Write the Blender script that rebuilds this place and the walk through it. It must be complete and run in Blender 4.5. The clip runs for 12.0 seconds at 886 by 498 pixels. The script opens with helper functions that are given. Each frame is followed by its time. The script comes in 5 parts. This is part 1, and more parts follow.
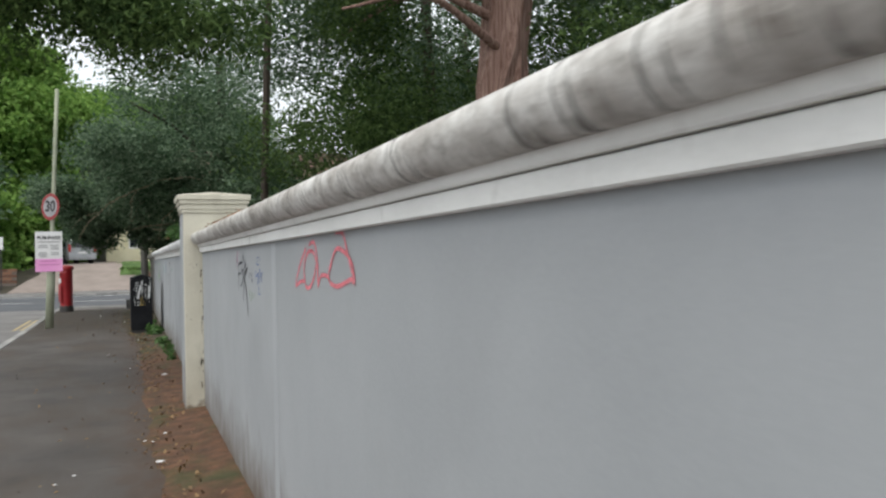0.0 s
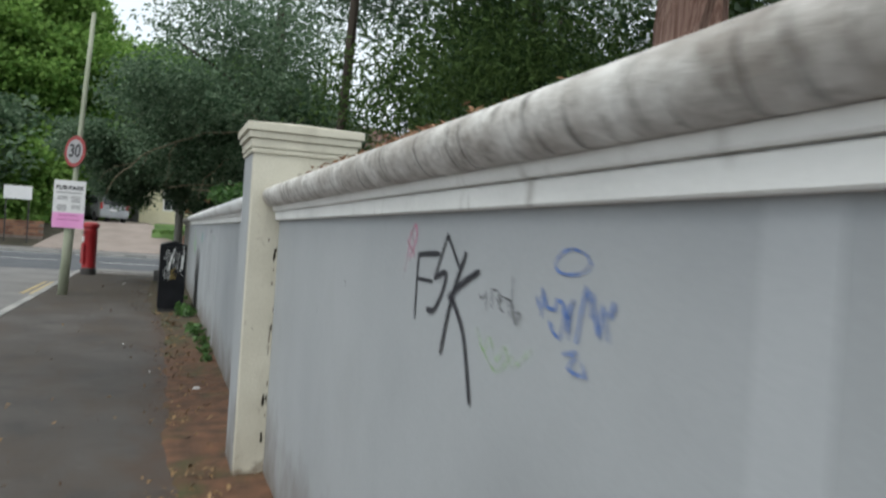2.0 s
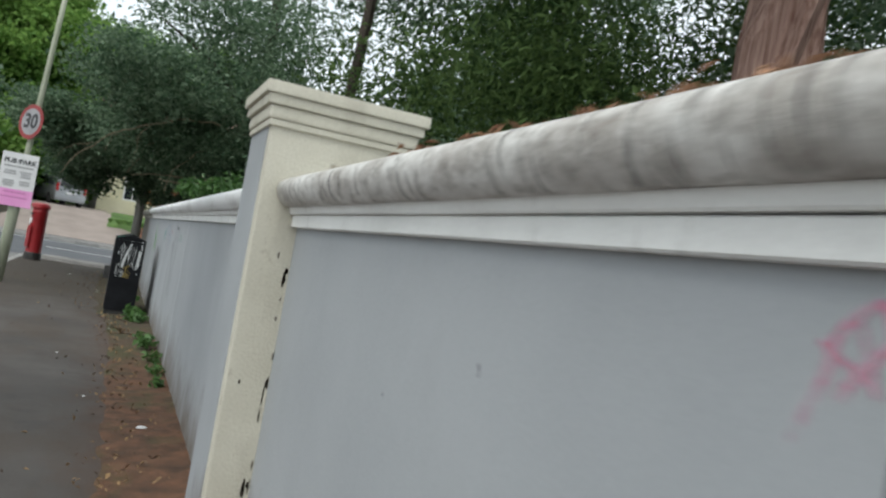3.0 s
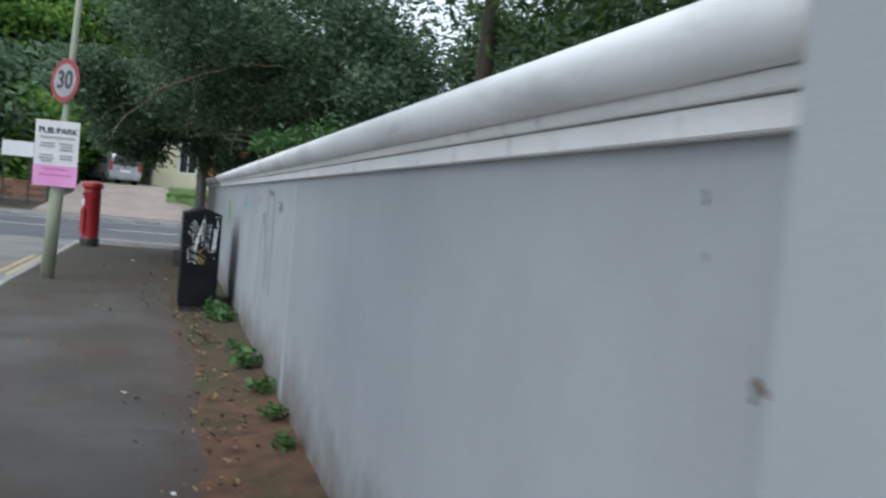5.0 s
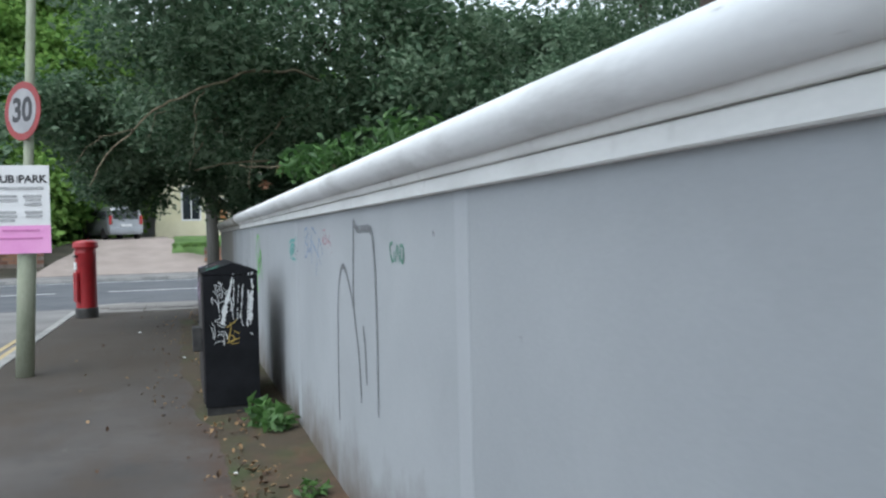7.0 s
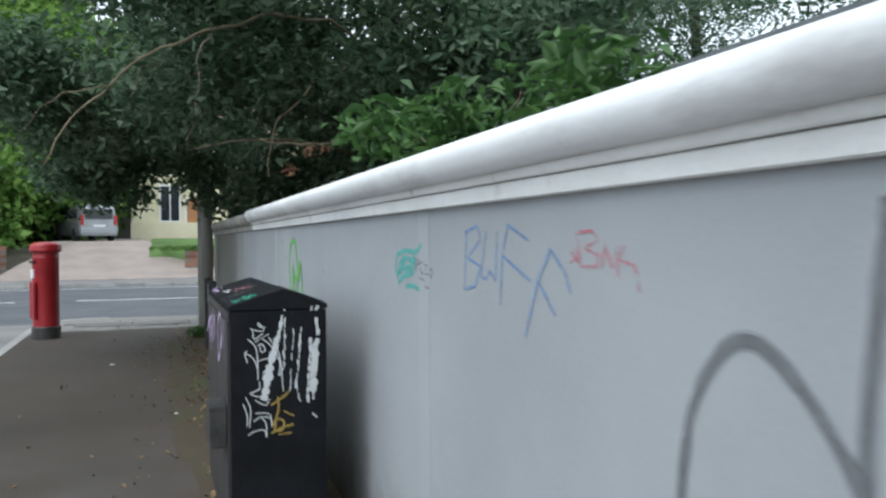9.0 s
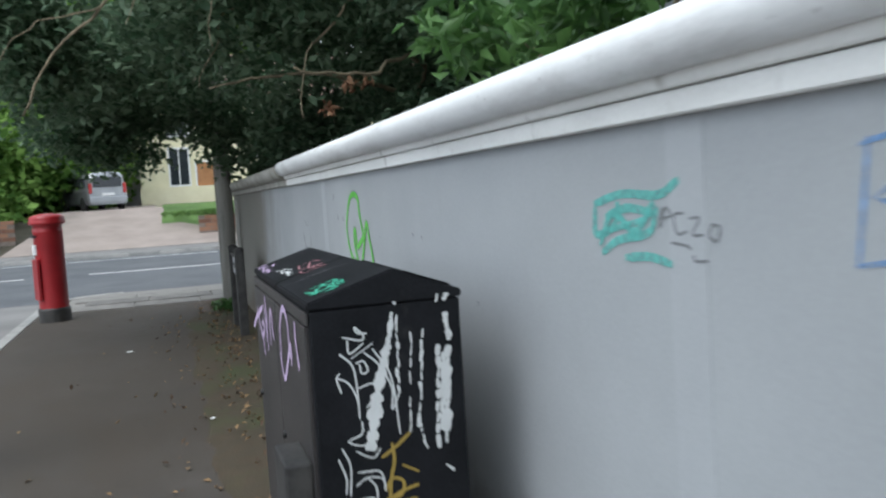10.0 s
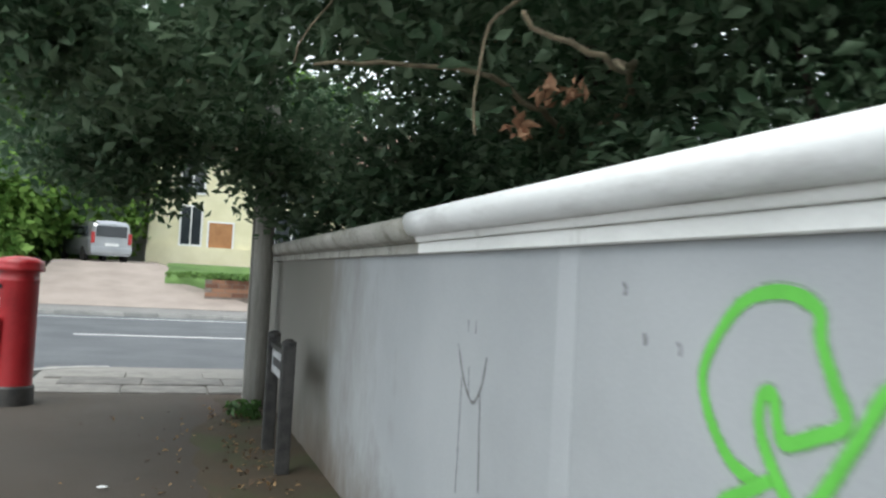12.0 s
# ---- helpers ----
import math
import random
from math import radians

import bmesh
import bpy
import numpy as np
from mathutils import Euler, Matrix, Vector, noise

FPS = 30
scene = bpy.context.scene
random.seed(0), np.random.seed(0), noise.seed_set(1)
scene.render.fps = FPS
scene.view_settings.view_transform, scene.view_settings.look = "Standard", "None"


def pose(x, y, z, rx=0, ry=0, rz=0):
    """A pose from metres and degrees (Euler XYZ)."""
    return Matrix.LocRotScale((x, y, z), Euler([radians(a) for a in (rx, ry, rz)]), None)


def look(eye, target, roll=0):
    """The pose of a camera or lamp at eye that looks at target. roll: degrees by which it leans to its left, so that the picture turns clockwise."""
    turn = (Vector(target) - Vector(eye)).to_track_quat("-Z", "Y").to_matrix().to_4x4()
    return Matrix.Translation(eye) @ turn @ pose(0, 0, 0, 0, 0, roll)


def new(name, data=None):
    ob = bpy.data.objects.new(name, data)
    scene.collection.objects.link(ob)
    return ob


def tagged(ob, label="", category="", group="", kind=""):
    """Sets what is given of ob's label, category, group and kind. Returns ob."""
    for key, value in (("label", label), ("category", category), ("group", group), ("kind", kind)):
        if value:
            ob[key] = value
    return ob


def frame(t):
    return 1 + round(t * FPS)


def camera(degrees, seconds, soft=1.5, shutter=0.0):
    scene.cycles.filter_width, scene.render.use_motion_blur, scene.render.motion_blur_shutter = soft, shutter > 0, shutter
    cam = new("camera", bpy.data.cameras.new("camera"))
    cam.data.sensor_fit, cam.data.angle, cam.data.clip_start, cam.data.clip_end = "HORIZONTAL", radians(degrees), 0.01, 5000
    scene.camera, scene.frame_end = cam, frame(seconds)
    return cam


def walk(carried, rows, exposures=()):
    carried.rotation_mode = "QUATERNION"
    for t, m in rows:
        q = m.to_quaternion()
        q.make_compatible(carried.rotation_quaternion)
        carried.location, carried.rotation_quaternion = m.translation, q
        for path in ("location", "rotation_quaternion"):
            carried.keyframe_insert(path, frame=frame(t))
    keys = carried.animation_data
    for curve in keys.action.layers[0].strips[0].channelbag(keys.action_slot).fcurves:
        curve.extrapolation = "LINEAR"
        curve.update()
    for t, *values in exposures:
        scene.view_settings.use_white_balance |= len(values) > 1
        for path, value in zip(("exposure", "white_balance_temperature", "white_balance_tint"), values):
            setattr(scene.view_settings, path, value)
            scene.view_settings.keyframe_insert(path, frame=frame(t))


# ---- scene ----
cam = camera(56.0, 12.0, soft=2.3, shutter=0.4)
PATH = [
    (0, (0.1, 0.389, 1.382), (0.808, 2.26, 1.402), -1.2),
    (0.5, (0.112, 1.229, 1.384), (0.801, 3.106, 1.41), 1.1),
    (1, (0.1, 2.018, 1.376), (0.687, 3.926, 1.259), 0.8),
    (1.5, (0.074, 2.812, 1.362), (0.649, 4.723, 1.235), 5.1),
    (2, (0.118, 3.688, 1.395), (0.761, 5.581, 1.387), 3.9),
    (2.5, (0.11, 4.45, 1.409), (0.797, 6.326, 1.497), 7.5),
    (3, (0.104, 5.226, 1.401), (0.832, 7.088, 1.459), 10.1),
    (4.8, (0.0, 7.979, 1.377), (0.671, 9.862, 1.301), 6.9),
    (5, (0.007, 8.27, 1.33), (0.63, 10.169, 1.249), 5.1),
    (5.5, (0.026, 9.198, 1.382), (0.562, 11.125, 1.386), 1.0),
    (6, (0.034, 9.866, 1.343), (0.636, 11.773, 1.364), 2.0),
    (6.5, (0.011, 10.606, 1.343), (0.591, 12.52, 1.332), -0.7),
    (8.5, (-0.125, 13.573, 1.388), (0.499, 15.472, 1.32), -1.7),
    (9, (-0.159, 14.329, 1.368), (0.498, 16.218, 1.347), -0.4),
    (9.5, (-0.187, 15.028, 1.371), (0.457, 16.922, 1.392), -1.2),
    (10, (-0.183, 15.802, 1.359), (0.442, 17.696, 1.221), -3.5),
    (10.5, (-0.18, 16.531, 1.399), (0.494, 18.41, 1.278), -5.3),
    (11, (-0.242, 17.286, 1.387), (0.395, 19.179, 1.275), -1.4),
    (11.5, (-0.236, 18.07, 1.365), (0.382, 19.971, 1.438), -1.7),
    (12, (-0.323, 18.792, 1.356), (0.305, 20.689, 1.435), 3.1),
]
walk(cam, [(t, look(eye, target, roll)) for t, eye, target, roll in PATH], exposures=((0, 0.08, 6550, 8), (0.5, -0.08, 6500, 8), (1, -0.12, 6450, 7), (2, -0.02, 6350, 5), (3, 0.05, 6350, 5), (5, 0.1, 5860, 6), (5.5, 0.32, 5860, 6), (6.5, 0.36, 5860, 6), (8.5, 0.34, 5920, 5), (10, 0.38, 5970, 6), (11, 0.62, 6080, 6), (12, 0.70, 6270, 4)))

# ---- sky and sun: a bright overcast day ----
world = bpy.data.worlds.new("sky")
scene.world = world
world.use_nodes = True
wn, wl = world.node_tree.nodes, world.node_tree.links
sky = wn.new("ShaderNodeTexSky")
sky.sky_type, sky.sun_disc = "NISHITA", False
sky.sun_elevation, sky.sun_rotation = radians(59), radians(231)
sky.air_density, sky.dust_density = 1.0, 4.0
cloud = wn.new("ShaderNodeBackground")
cloud.inputs["Color"].default_value = (0.93, 0.96, 1.0, 1)
cloud.inputs["Strength"].default_value = 1.38
wn["Background"].inputs["Strength"].default_value = 0.12
both = wn.new("ShaderNodeMixShader")
both.inputs["Fac"].default_value = 0.75
wl.new(sky.outputs["Color"], wn["Background"].inputs["Color"])
wl.new(wn["Background"].outputs[0], both.inputs[1])
wl.new(cloud.outputs[0], both.inputs[2])
wl.new(both.outputs[0], wn["World Output"].inputs["Surface"])
sun = new("sun", bpy.data.lights.new("sun", "SUN"))
sun.data.energy, sun.data.angle, sun.data.color = 1.5, radians(45), (1.0, 0.97, 0.93)
sun.matrix_world = look((-4.2, -3.4, 9), (0, 0, 0))


# ---- materials ----
def mat(name, a, b, scale=8.0, rough=0.7, metal=0.0, bump=0.2, fine=60.0, island=0.0, per_object=0.0, stretch=(1, 1, 1), spec=0.5, thin=0.0):
    """Two colours mixed by coarse and fine noise at real size, with a fine relief."""
    m = bpy.data.materials.new(name)
    m.use_nodes = True
    n, l = m.node_tree.nodes, m.node_tree.links
    p = n["Principled BSDF"]
    geo = n.new("ShaderNodeNewGeometry")
    mp = n.new("ShaderNodeMapping")
    mp.inputs["Scale"].default_value = stretch
    l.new(geo.outputs["Position"], mp.inputs["Vector"])
    c1, c2 = n.new("ShaderNodeTexNoise"), n.new("ShaderNodeTexNoise")
    c1.inputs["Scale"].default_value, c1.inputs["Detail"].default_value = scale, 6
    c2.inputs["Scale"].default_value, c2.inputs["Detail"].default_value = fine, 4
    l.new(mp.outputs[0], c1.inputs["Vector"])
    l.new(mp.outputs[0], c2.inputs["Vector"])
    mixf = n.new("ShaderNodeMath")
    mixf.operation = "MULTIPLY_ADD"
    mixf.inputs[1].default_value, mixf.inputs[2].default_value = 0.45, -0.22
    l.new(c2.outputs["Fac"], mixf.inputs[0])
    add = n.new("ShaderNodeMath")
    add.operation = "ADD"
    l.new(c1.outputs["Fac"], add.inputs[0])
    l.new(mixf.outputs[0], add.inputs[1])
    last = add
    for amount, socket in ((island, geo.outputs["Random Per Island"]), (per_object, None)):
        if amount:
            if socket is None:
                socket = n.new("ShaderNodeObjectInfo").outputs["Random"]
            k = n.new("ShaderNodeMath")
            k.operation = "MULTIPLY_ADD"
            k.inputs[1].default_value = amount
            l.new(socket, k.inputs[0])
            l.new(last.outputs[0], k.inputs[2])
            k2 = n.new("ShaderNodeMath")
            k2.operation = "SUBTRACT"
            k2.inputs[1].default_value = amount / 2
            l.new(k.outputs[0], k2.inputs[0])
            last = k2
    ramp = n.new("ShaderNodeValToRGB")
    ramp.color_ramp.elements[0].position, ramp.color_ramp.elements[1].position = 0.3, 0.7
    ramp.color_ramp.elements[0].color, ramp.color_ramp.elements[1].color = (*a, 1), (*b, 1)
    l.new(last.outputs[0], ramp.inputs["Fac"])
    l.new(ramp.outputs["Color"], p.inputs["Base Color"])
    p.inputs["Roughness"].default_value, p.inputs["Metallic"].default_value = rough, metal
    p.inputs["Specular IOR Level"].default_value = spec
    if thin:
        tr, mx = n.new("ShaderNodeBsdfTranslucent"), n.new("ShaderNodeMixShader")
        l.new(ramp.outputs["Color"], tr.inputs["Color"])
        mx.inputs["Fac"].default_value = thin
        l.new(p.outputs[0], mx.inputs[1])
        l.new(tr.outputs[0], mx.inputs[2])
        l.new(mx.outputs[0], n["Material Output"].inputs["Surface"])
    if bump:
        bp = n.new("ShaderNodeBump")
        bp.inputs["Strength"].default_value, bp.inputs["Distance"].default_value = bump, 0.01
        l.new(c2.outputs["Fac"], bp.inputs["Height"])
        l.new(bp.outputs[0], p.inputs["Normal"])
    return m


def stain_or_shade(m, colour, low, high, scale, stretch=(1, 1, 1), top=None, soft=0.3, amount=1.0, axis="Z"):
    """Lays a stain of its own colour, or painted shade, over a material, by noise; top: it creeps up from below, to
    about that height.
    """
    n, l = m.node_tree.nodes, m.node_tree.links
    p = n["Principled BSDF"]
    under = p.inputs["Base Color"].links[0].from_socket
    geo, mp, noi = n.new("ShaderNodeNewGeometry"), n.new("ShaderNodeMapping"), n.new("ShaderNodeTexNoise")
    mp.inputs["Scale"].default_value = stretch
    noi.inputs["Scale"].default_value, noi.inputs["Detail"].default_value = scale, 7
    noi.inputs["Roughness"].default_value = 0.65
    l.new(geo.outputs["Position"], mp.inputs["Vector"])
    l.new(mp.outputs[0], noi.inputs["Vector"])
    value = noi.outputs["Fac"]
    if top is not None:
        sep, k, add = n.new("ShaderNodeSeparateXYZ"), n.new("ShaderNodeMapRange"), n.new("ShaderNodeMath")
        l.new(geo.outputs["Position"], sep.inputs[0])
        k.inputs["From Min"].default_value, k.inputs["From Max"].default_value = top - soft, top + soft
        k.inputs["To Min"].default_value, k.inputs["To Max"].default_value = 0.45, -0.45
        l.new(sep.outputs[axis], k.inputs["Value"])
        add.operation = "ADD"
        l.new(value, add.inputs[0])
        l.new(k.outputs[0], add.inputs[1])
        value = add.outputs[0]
    ramp = n.new("ShaderNodeMapRange")
    ramp.inputs["From Min"].default_value, ramp.inputs["From Max"].default_value = low, high
    ramp.inputs["To Max"].default_value = amount
    l.new(value, ramp.inputs["Value"])
    mix = n.new("ShaderNodeMixRGB")
    mix.inputs["Color2"].default_value = (*colour, 1)
    l.new(ramp.outputs[0], mix.inputs["Fac"])
    l.new(under, mix.inputs["Color1"])
    l.new(mix.outputs[0], p.inputs["Base Color"])
    return m


WALL = mat("wall_paint", (0.323, 0.34, 0.354), (0.378, 0.395, 0.41), 1.3, 0.75, bump=0.07, fine=110)
stain_or_shade(WALL, (0.285, 0.295, 0.30), 0.52, 0.78, 2.0, (1, 0.8, 0.7), amount=0.4)
# darker brownish grey towards the wall's corner end
stain_or_shade(WALL, (0.17, 0.155, 0.13), 0.42, 0.78, 1.8, (1, 0.9, 0.5), top=23.3, soft=-1.8, amount=0.85, axis="Y")
stain_or_shade(WALL, (0.12, 0.095, 0.072), 0.34, 0.84, 3.2, (1, 0.9, 0.7), top=0.29, soft=0.42, amount=0.92)
stain_or_shade(WALL, (0.10, 0.085, 0.07), 0.72, 0.80, 30, (1, 1, 0.7), amount=0.35)
PATCH = mat("repainted_patch", (0.353, 0.37, 0.387), (0.408, 0.426, 0.443), 1.5, 0.75, bump=0.07, fine=110)
stain_or_shade(PATCH, (0.16, 0.135, 0.11), 0.5, 0.72, 7, (1, 1.6, 0.45), top=0.12, soft=0.28, amount=0.9)
FASCIA = mat("white_moulding_paint", (0.735, 0.735, 0.714), (0.861, 0.861, 0.84), 3, 0.6, bump=0.15, fine=90)
stain_or_shade(FASCIA, (0.25, 0.23, 0.20), 0.60, 0.75, 9, (1, 1, 0.35), amount=0.7)
COPING = mat("dirty_coping_paint", (0.66, 0.65, 0.62), (0.80, 0.79, 0.76), 2.5, 0.65, bump=0.3, fine=70)
stain_or_shade(COPING, (0.20, 0.165, 0.135), 0.36, 0.66, 7, (1, 0.9, 1.6), amount=0.72)
stain_or_shade(COPING, (0.13, 0.11, 0.09), 0.50, 0.70, 26, (1, 0.7, 1), amount=0.6)
stain_or_shade(COPING, (0.05, 0.042, 0.035), 0.56, 0.66, 20, (0.25, 2.2, 0.25), amount=0.85)
COPING_CLEAN = mat("white_coping_paint", (0.80, 0.81, 0.81), (0.88, 0.89, 0.89), 2.0, 0.5, bump=0.15, fine=60)
stain_or_shade(COPING_CLEAN, (0.30, 0.28, 0.26), 0.50, 0.76, 5, (1, 0.35, 1.5), amount=0.5)
stain_or_shade(COPING_CLEAN, (0.16, 0.14, 0.12), 0.66, 0.74, 24, (1, 0.8, 1), amount=0.6)
# coping at the corner end: greyer and darker, with dark greenish blotches
COPING_END = mat("darker_coping_paint", (0.30, 0.29, 0.25), (0.46, 0.45, 0.42), 4, 0.85, bump=0.4, fine=60)
stain_or_shade(COPING_END, (0.10, 0.10, 0.06), 0.5, 0.68, 8, amount=0.8)
CREAM = mat("cream_pier_paint", (0.522, 0.495, 0.405), (0.63, 0.603, 0.504), 3, 0.7, bump=0.3, fine=80)
stain_or_shade(CREAM, (0.20, 0.15, 0.10), 0.62, 0.72, 14, (1, 1, 0.6), amount=0.7)
stain_or_shade(CREAM, (0.33, 0.30, 0.24), 0.48, 0.7, 4, (1, 1, 0.4), amount=0.5)
stain_or_shade(CREAM, (0.17, 0.13, 0.09), 0.52, 0.7, 8, top=0.1, soft=0.2, amount=0.9)
ASPHALT = mat("worn_footway_asphalt", (0.0558, 0.0492, 0.0443), (0.0943, 0.0836, 0.0763), 1.2, 0.85, bump=0.5, fine=160)
stain_or_shade(ASPHALT, (0.062, 0.043, 0.028), 0.45, 0.70, 1.1, (1, 0.4, 1), amount=0.8)
stain_or_shade(ASPHALT, (0.045, 0.042, 0.04), 0.56, 0.66, 1.9, amount=0.6)
stain_or_shade(ASPHALT, (0.22, 0.20, 0.18), 0.66, 0.72, 6, amount=0.5)
# footway darkened under the corner trees: their shade painted into the asphalt colour
stain_or_shade(ASPHALT, (0.048, 0.037, 0.026), 0.35, 0.75, 1.4, top=18.5, soft=-4.0, amount=0.7, axis="Y")
stain_or_shade(ASPHALT, (0.07, 0.038, 0.022), 0.40, 0.85, 4, (1, 0.7, 1), top=0.05, soft=-0.45, amount=0.8, axis="X")
ROAD = mat("road_asphalt", (0.066, 0.0704, 0.0792), (0.101, 0.106, 0.114), 0.8, 0.8, bump=0.4, fine=120)
ROAD_OLD = mat("bleached_road_asphalt", (0.145, 0.14, 0.136), (0.212, 0.204, 0.196), 0.9, 0.85, bump=0.4, fine=120)
SLAB = mat("concrete_slab", (0.111, 0.104, 0.0978), (0.212, 0.2, 0.183), 5, 0.85, bump=0.4, fine=90, per_object=0.5)
KERB = mat("kerb_stone", (0.24, 0.24, 0.23), (0.36, 0.35, 0.33), 4, 0.85, bump=0.4, fine=80, per_object=0.4)
GRAVEL = mat("pinkish_drive_gravel", (0.239, 0.198, 0.175), (0.313, 0.262, 0.23), 1.2, 0.9, bump=0.4, fine=25)
LITTER = mat("soil_and_needles", (0.055, 0.032, 0.019), (0.165, 0.08, 0.042), 7, 0.95, bump=1.0, fine=90)
stain_or_shade(LITTER, (0.05, 0.042, 0.025), 0.40, 0.75, 3, (1, 0.6, 1), top=14.0, soft=-5.0, amount=0.85, axis="Y")
stain_or_shade(LITTER, (0.05, 0.065, 0.02), 0.50, 0.66, 1.6, (1, 0.6, 1), amount=0.8)
EARTH = mat("dark_garden_soil", (0.03, 0.028, 0.018), (0.07, 0.06, 0.04), 1.5, 0.95, bump=0.5, fine=20)
GRASS = mat("grass_blades", (0.06, 0.13, 0.025), (0.13, 0.24, 0.05), 3, 0.8, bump=0, island=0.6)
LAWN = mat("lawn_turf", (0.05, 0.10, 0.02), (0.10, 0.18, 0.04), 1.2, 0.9, bump=0.6, fine=40)
BRICK = mat("red_brown_brick", (0.17, 0.085, 0.055), (0.30, 0.16, 0.10), 3, 0.9, bump=0.4, fine=60, per_object=0.7)
MORTAR = mat("old_mortar", (0.16, 0.13, 0.11), (0.24, 0.2, 0.17), 6, 0.95, bump=0.3)
LINE_Y = mat("worn_yellow_line_paint", (0.36, 0.28, 0.14), (0.52, 0.41, 0.23), 9, 0.8, bump=0.2)
LINE_W = mat("worn_white_line_paint", (0.6, 0.6, 0.58), (0.78, 0.78, 0.76), 9, 0.8, bump=0.2)
BLACK = mat("black_cabinet_paint", (0.007, 0.0077, 0.0091), (0.014, 0.0147, 0.0175), 6, 0.6, bump=0.15, fine=120, spec=0.13)
stain_or_shade(BLACK, (0.07, 0.067, 0.065), 0.62, 0.8, 7, (1, 1, 0.6), amount=0.4)
BLACK_SIDE = mat("scuffed_cabinet_paint", (0.0221, 0.0204, 0.0213), (0.0476, 0.0433, 0.0425), 5, 0.45, bump=0.15, fine=120)
POST_BLACK = mat("black_post_paint", (0.015, 0.015, 0.016), (0.05, 0.048, 0.045), 12, 0.6, bump=0.3)
RED = mat("pillar_box_red", (0.255, 0.0102, 0.0153), (0.357, 0.0187, 0.0238), 4, 0.35, bump=0.1)
BOX_BLACK = mat("pillar_box_black", (0.02, 0.02, 0.02), (0.05, 0.045, 0.04), 9, 0.5, bump=0.2)
POLE = mat("green_grey_column_paint", (0.26, 0.29, 0.20), (0.40, 0.42, 0.32), 5, 0.6, bump=0.2, stretch=(1, 1, 0.3))
POLE_GREY = mat("weathered_pole", (0.24, 0.23, 0.21), (0.38, 0.37, 0.34), 5, 0.8, bump=0.3, stretch=(3, 3, 0.3))
WHITE = mat("white_plate", (0.703, 0.703, 0.703), (0.76, 0.76, 0.76), 5, 0.4, bump=0)
PLATE_GREY = mat("weathered_name_plate", (0.36, 0.37, 0.38), (0.5, 0.51, 0.52), 9, 0.5, bump=0)
# white reflective face; its dark look from the side is put into the grey
SIGN_FACE = mat("off_axis_grey_sign_face", (0.26, 0.26, 0.27), (0.34, 0.34, 0.35), 6, 0.5, bump=0)
SIGN_RED = mat("sign_red", (0.22, 0.02, 0.02), (0.30, 0.03, 0.03), 5, 0.4, bump=0)
SIGN_BLACK = mat("sign_black", (0.02, 0.02, 0.022), (0.035, 0.035, 0.04), 5, 0.5, bump=0)
PINK = mat("poster_pink", (0.75, 0.30, 0.60), (0.82, 0.38, 0.67), 3, 0.5, bump=0)
INK = mat("poster_grey_ink", (0.28, 0.28, 0.29), (0.5, 0.5, 0.5), 60, 0.6, bump=0)
BARK = mat("red_fluted_bark", (0.15, 0.075, 0.055), (0.42, 0.28, 0.23), 9, 0.95, bump=1.0, fine=30, stretch=(3, 3, 0.15))
BARK_DARK = mat("dark_bark", (0.035, 0.028, 0.022), (0.09, 0.07, 0.055), 7, 0.95, bump=0.8, fine=50, stretch=(2, 2, 0.5))
TWIG = mat("tan_bare_branch", (0.16, 0.13, 0.085), (0.32, 0.26, 0.17), 9, 0.9, bump=0.5, fine=60)
LEAF_HOLLY = mat("glossy_dark_evergreen_leaf", (0.066, 0.122, 0.064), (0.185, 0.262, 0.162), 1.0, 0.5, bump=0, island=0.9, thin=0.4, spec=0.3)
LEAF_YEW = mat("dark_conifer_spray", (0.045, 0.085, 0.028), (0.13, 0.205, 0.065), 0.8, 0.75, bump=0, island=0.8, thin=0.35, spec=0.2)
LEAF_FRESH = mat("fresh_green_leaf", (0.05, 0.12, 0.03), (0.11, 0.22, 0.06), 1.0, 0.5, bump=0, island=0.7, thin=0.35)
LEAF_LIME = mat("light_woodland_leaf", (0.10, 0.20, 0.04), (0.25, 0.40, 0.10), 0.3, 0.75, bump=0, island=0.7, thin=0.4, spec=0.2)
LEAF_DEAD = mat("dead_brown_leaf", (0.22, 0.11, 0.06), (0.42, 0.24, 0.14), 6, 0.8, bump=0, island=0.8)
LEAF_FALLEN = mat("fallen_leaf", (0.07, 0.04, 0.022), (0.27, 0.17, 0.08), 6, 0.8, bump=0, island=1.0)
HOUSE = mat("cream_render", (0.648, 0.594, 0.396), (0.738, 0.684, 0.486), 1.5, 0.85, bump=0.2)
# render of the house wing, with its shade put into the grey
HOUSE_SHADED = mat("shaded_grey_render", (0.42, 0.42, 0.40), (0.52, 0.52, 0.50), 1.5, 0.85, bump=0.2)
ROOF = mat("brown_roof_tile", (0.10, 0.06, 0.05), (0.18, 0.11, 0.08), 3, 0.9, bump=0.4)
FELT = mat("grey_roof_felt", (0.10, 0.115, 0.12), (0.17, 0.185, 0.19), 4, 0.8, bump=0.3)
WOOD = mat("orange_brown_door_wood", (0.30, 0.13, 0.05), (0.42, 0.20, 0.08), 3, 0.5, bump=0.2)
GLASS_DARK = mat("dark_window_glass", (0.02, 0.024, 0.03), (0.04, 0.045, 0.05), 1, 0.08, bump=0)
SILVER = mat("silver_car_paint", (0.34, 0.35, 0.37), (0.42, 0.43, 0.45), 2, 0.28, metal=0.6, bump=0)
TYRE = mat("tyre_rubber", (0.015, 0.015, 0.015), (0.03, 0.03, 0.03), 9, 0.85, bump=0.1)
LAMP_RED = mat("red_lamp_lens", (0.30, 0.02, 0.02), (0.40, 0.03, 0.03), 9, 0.2, bump=0)


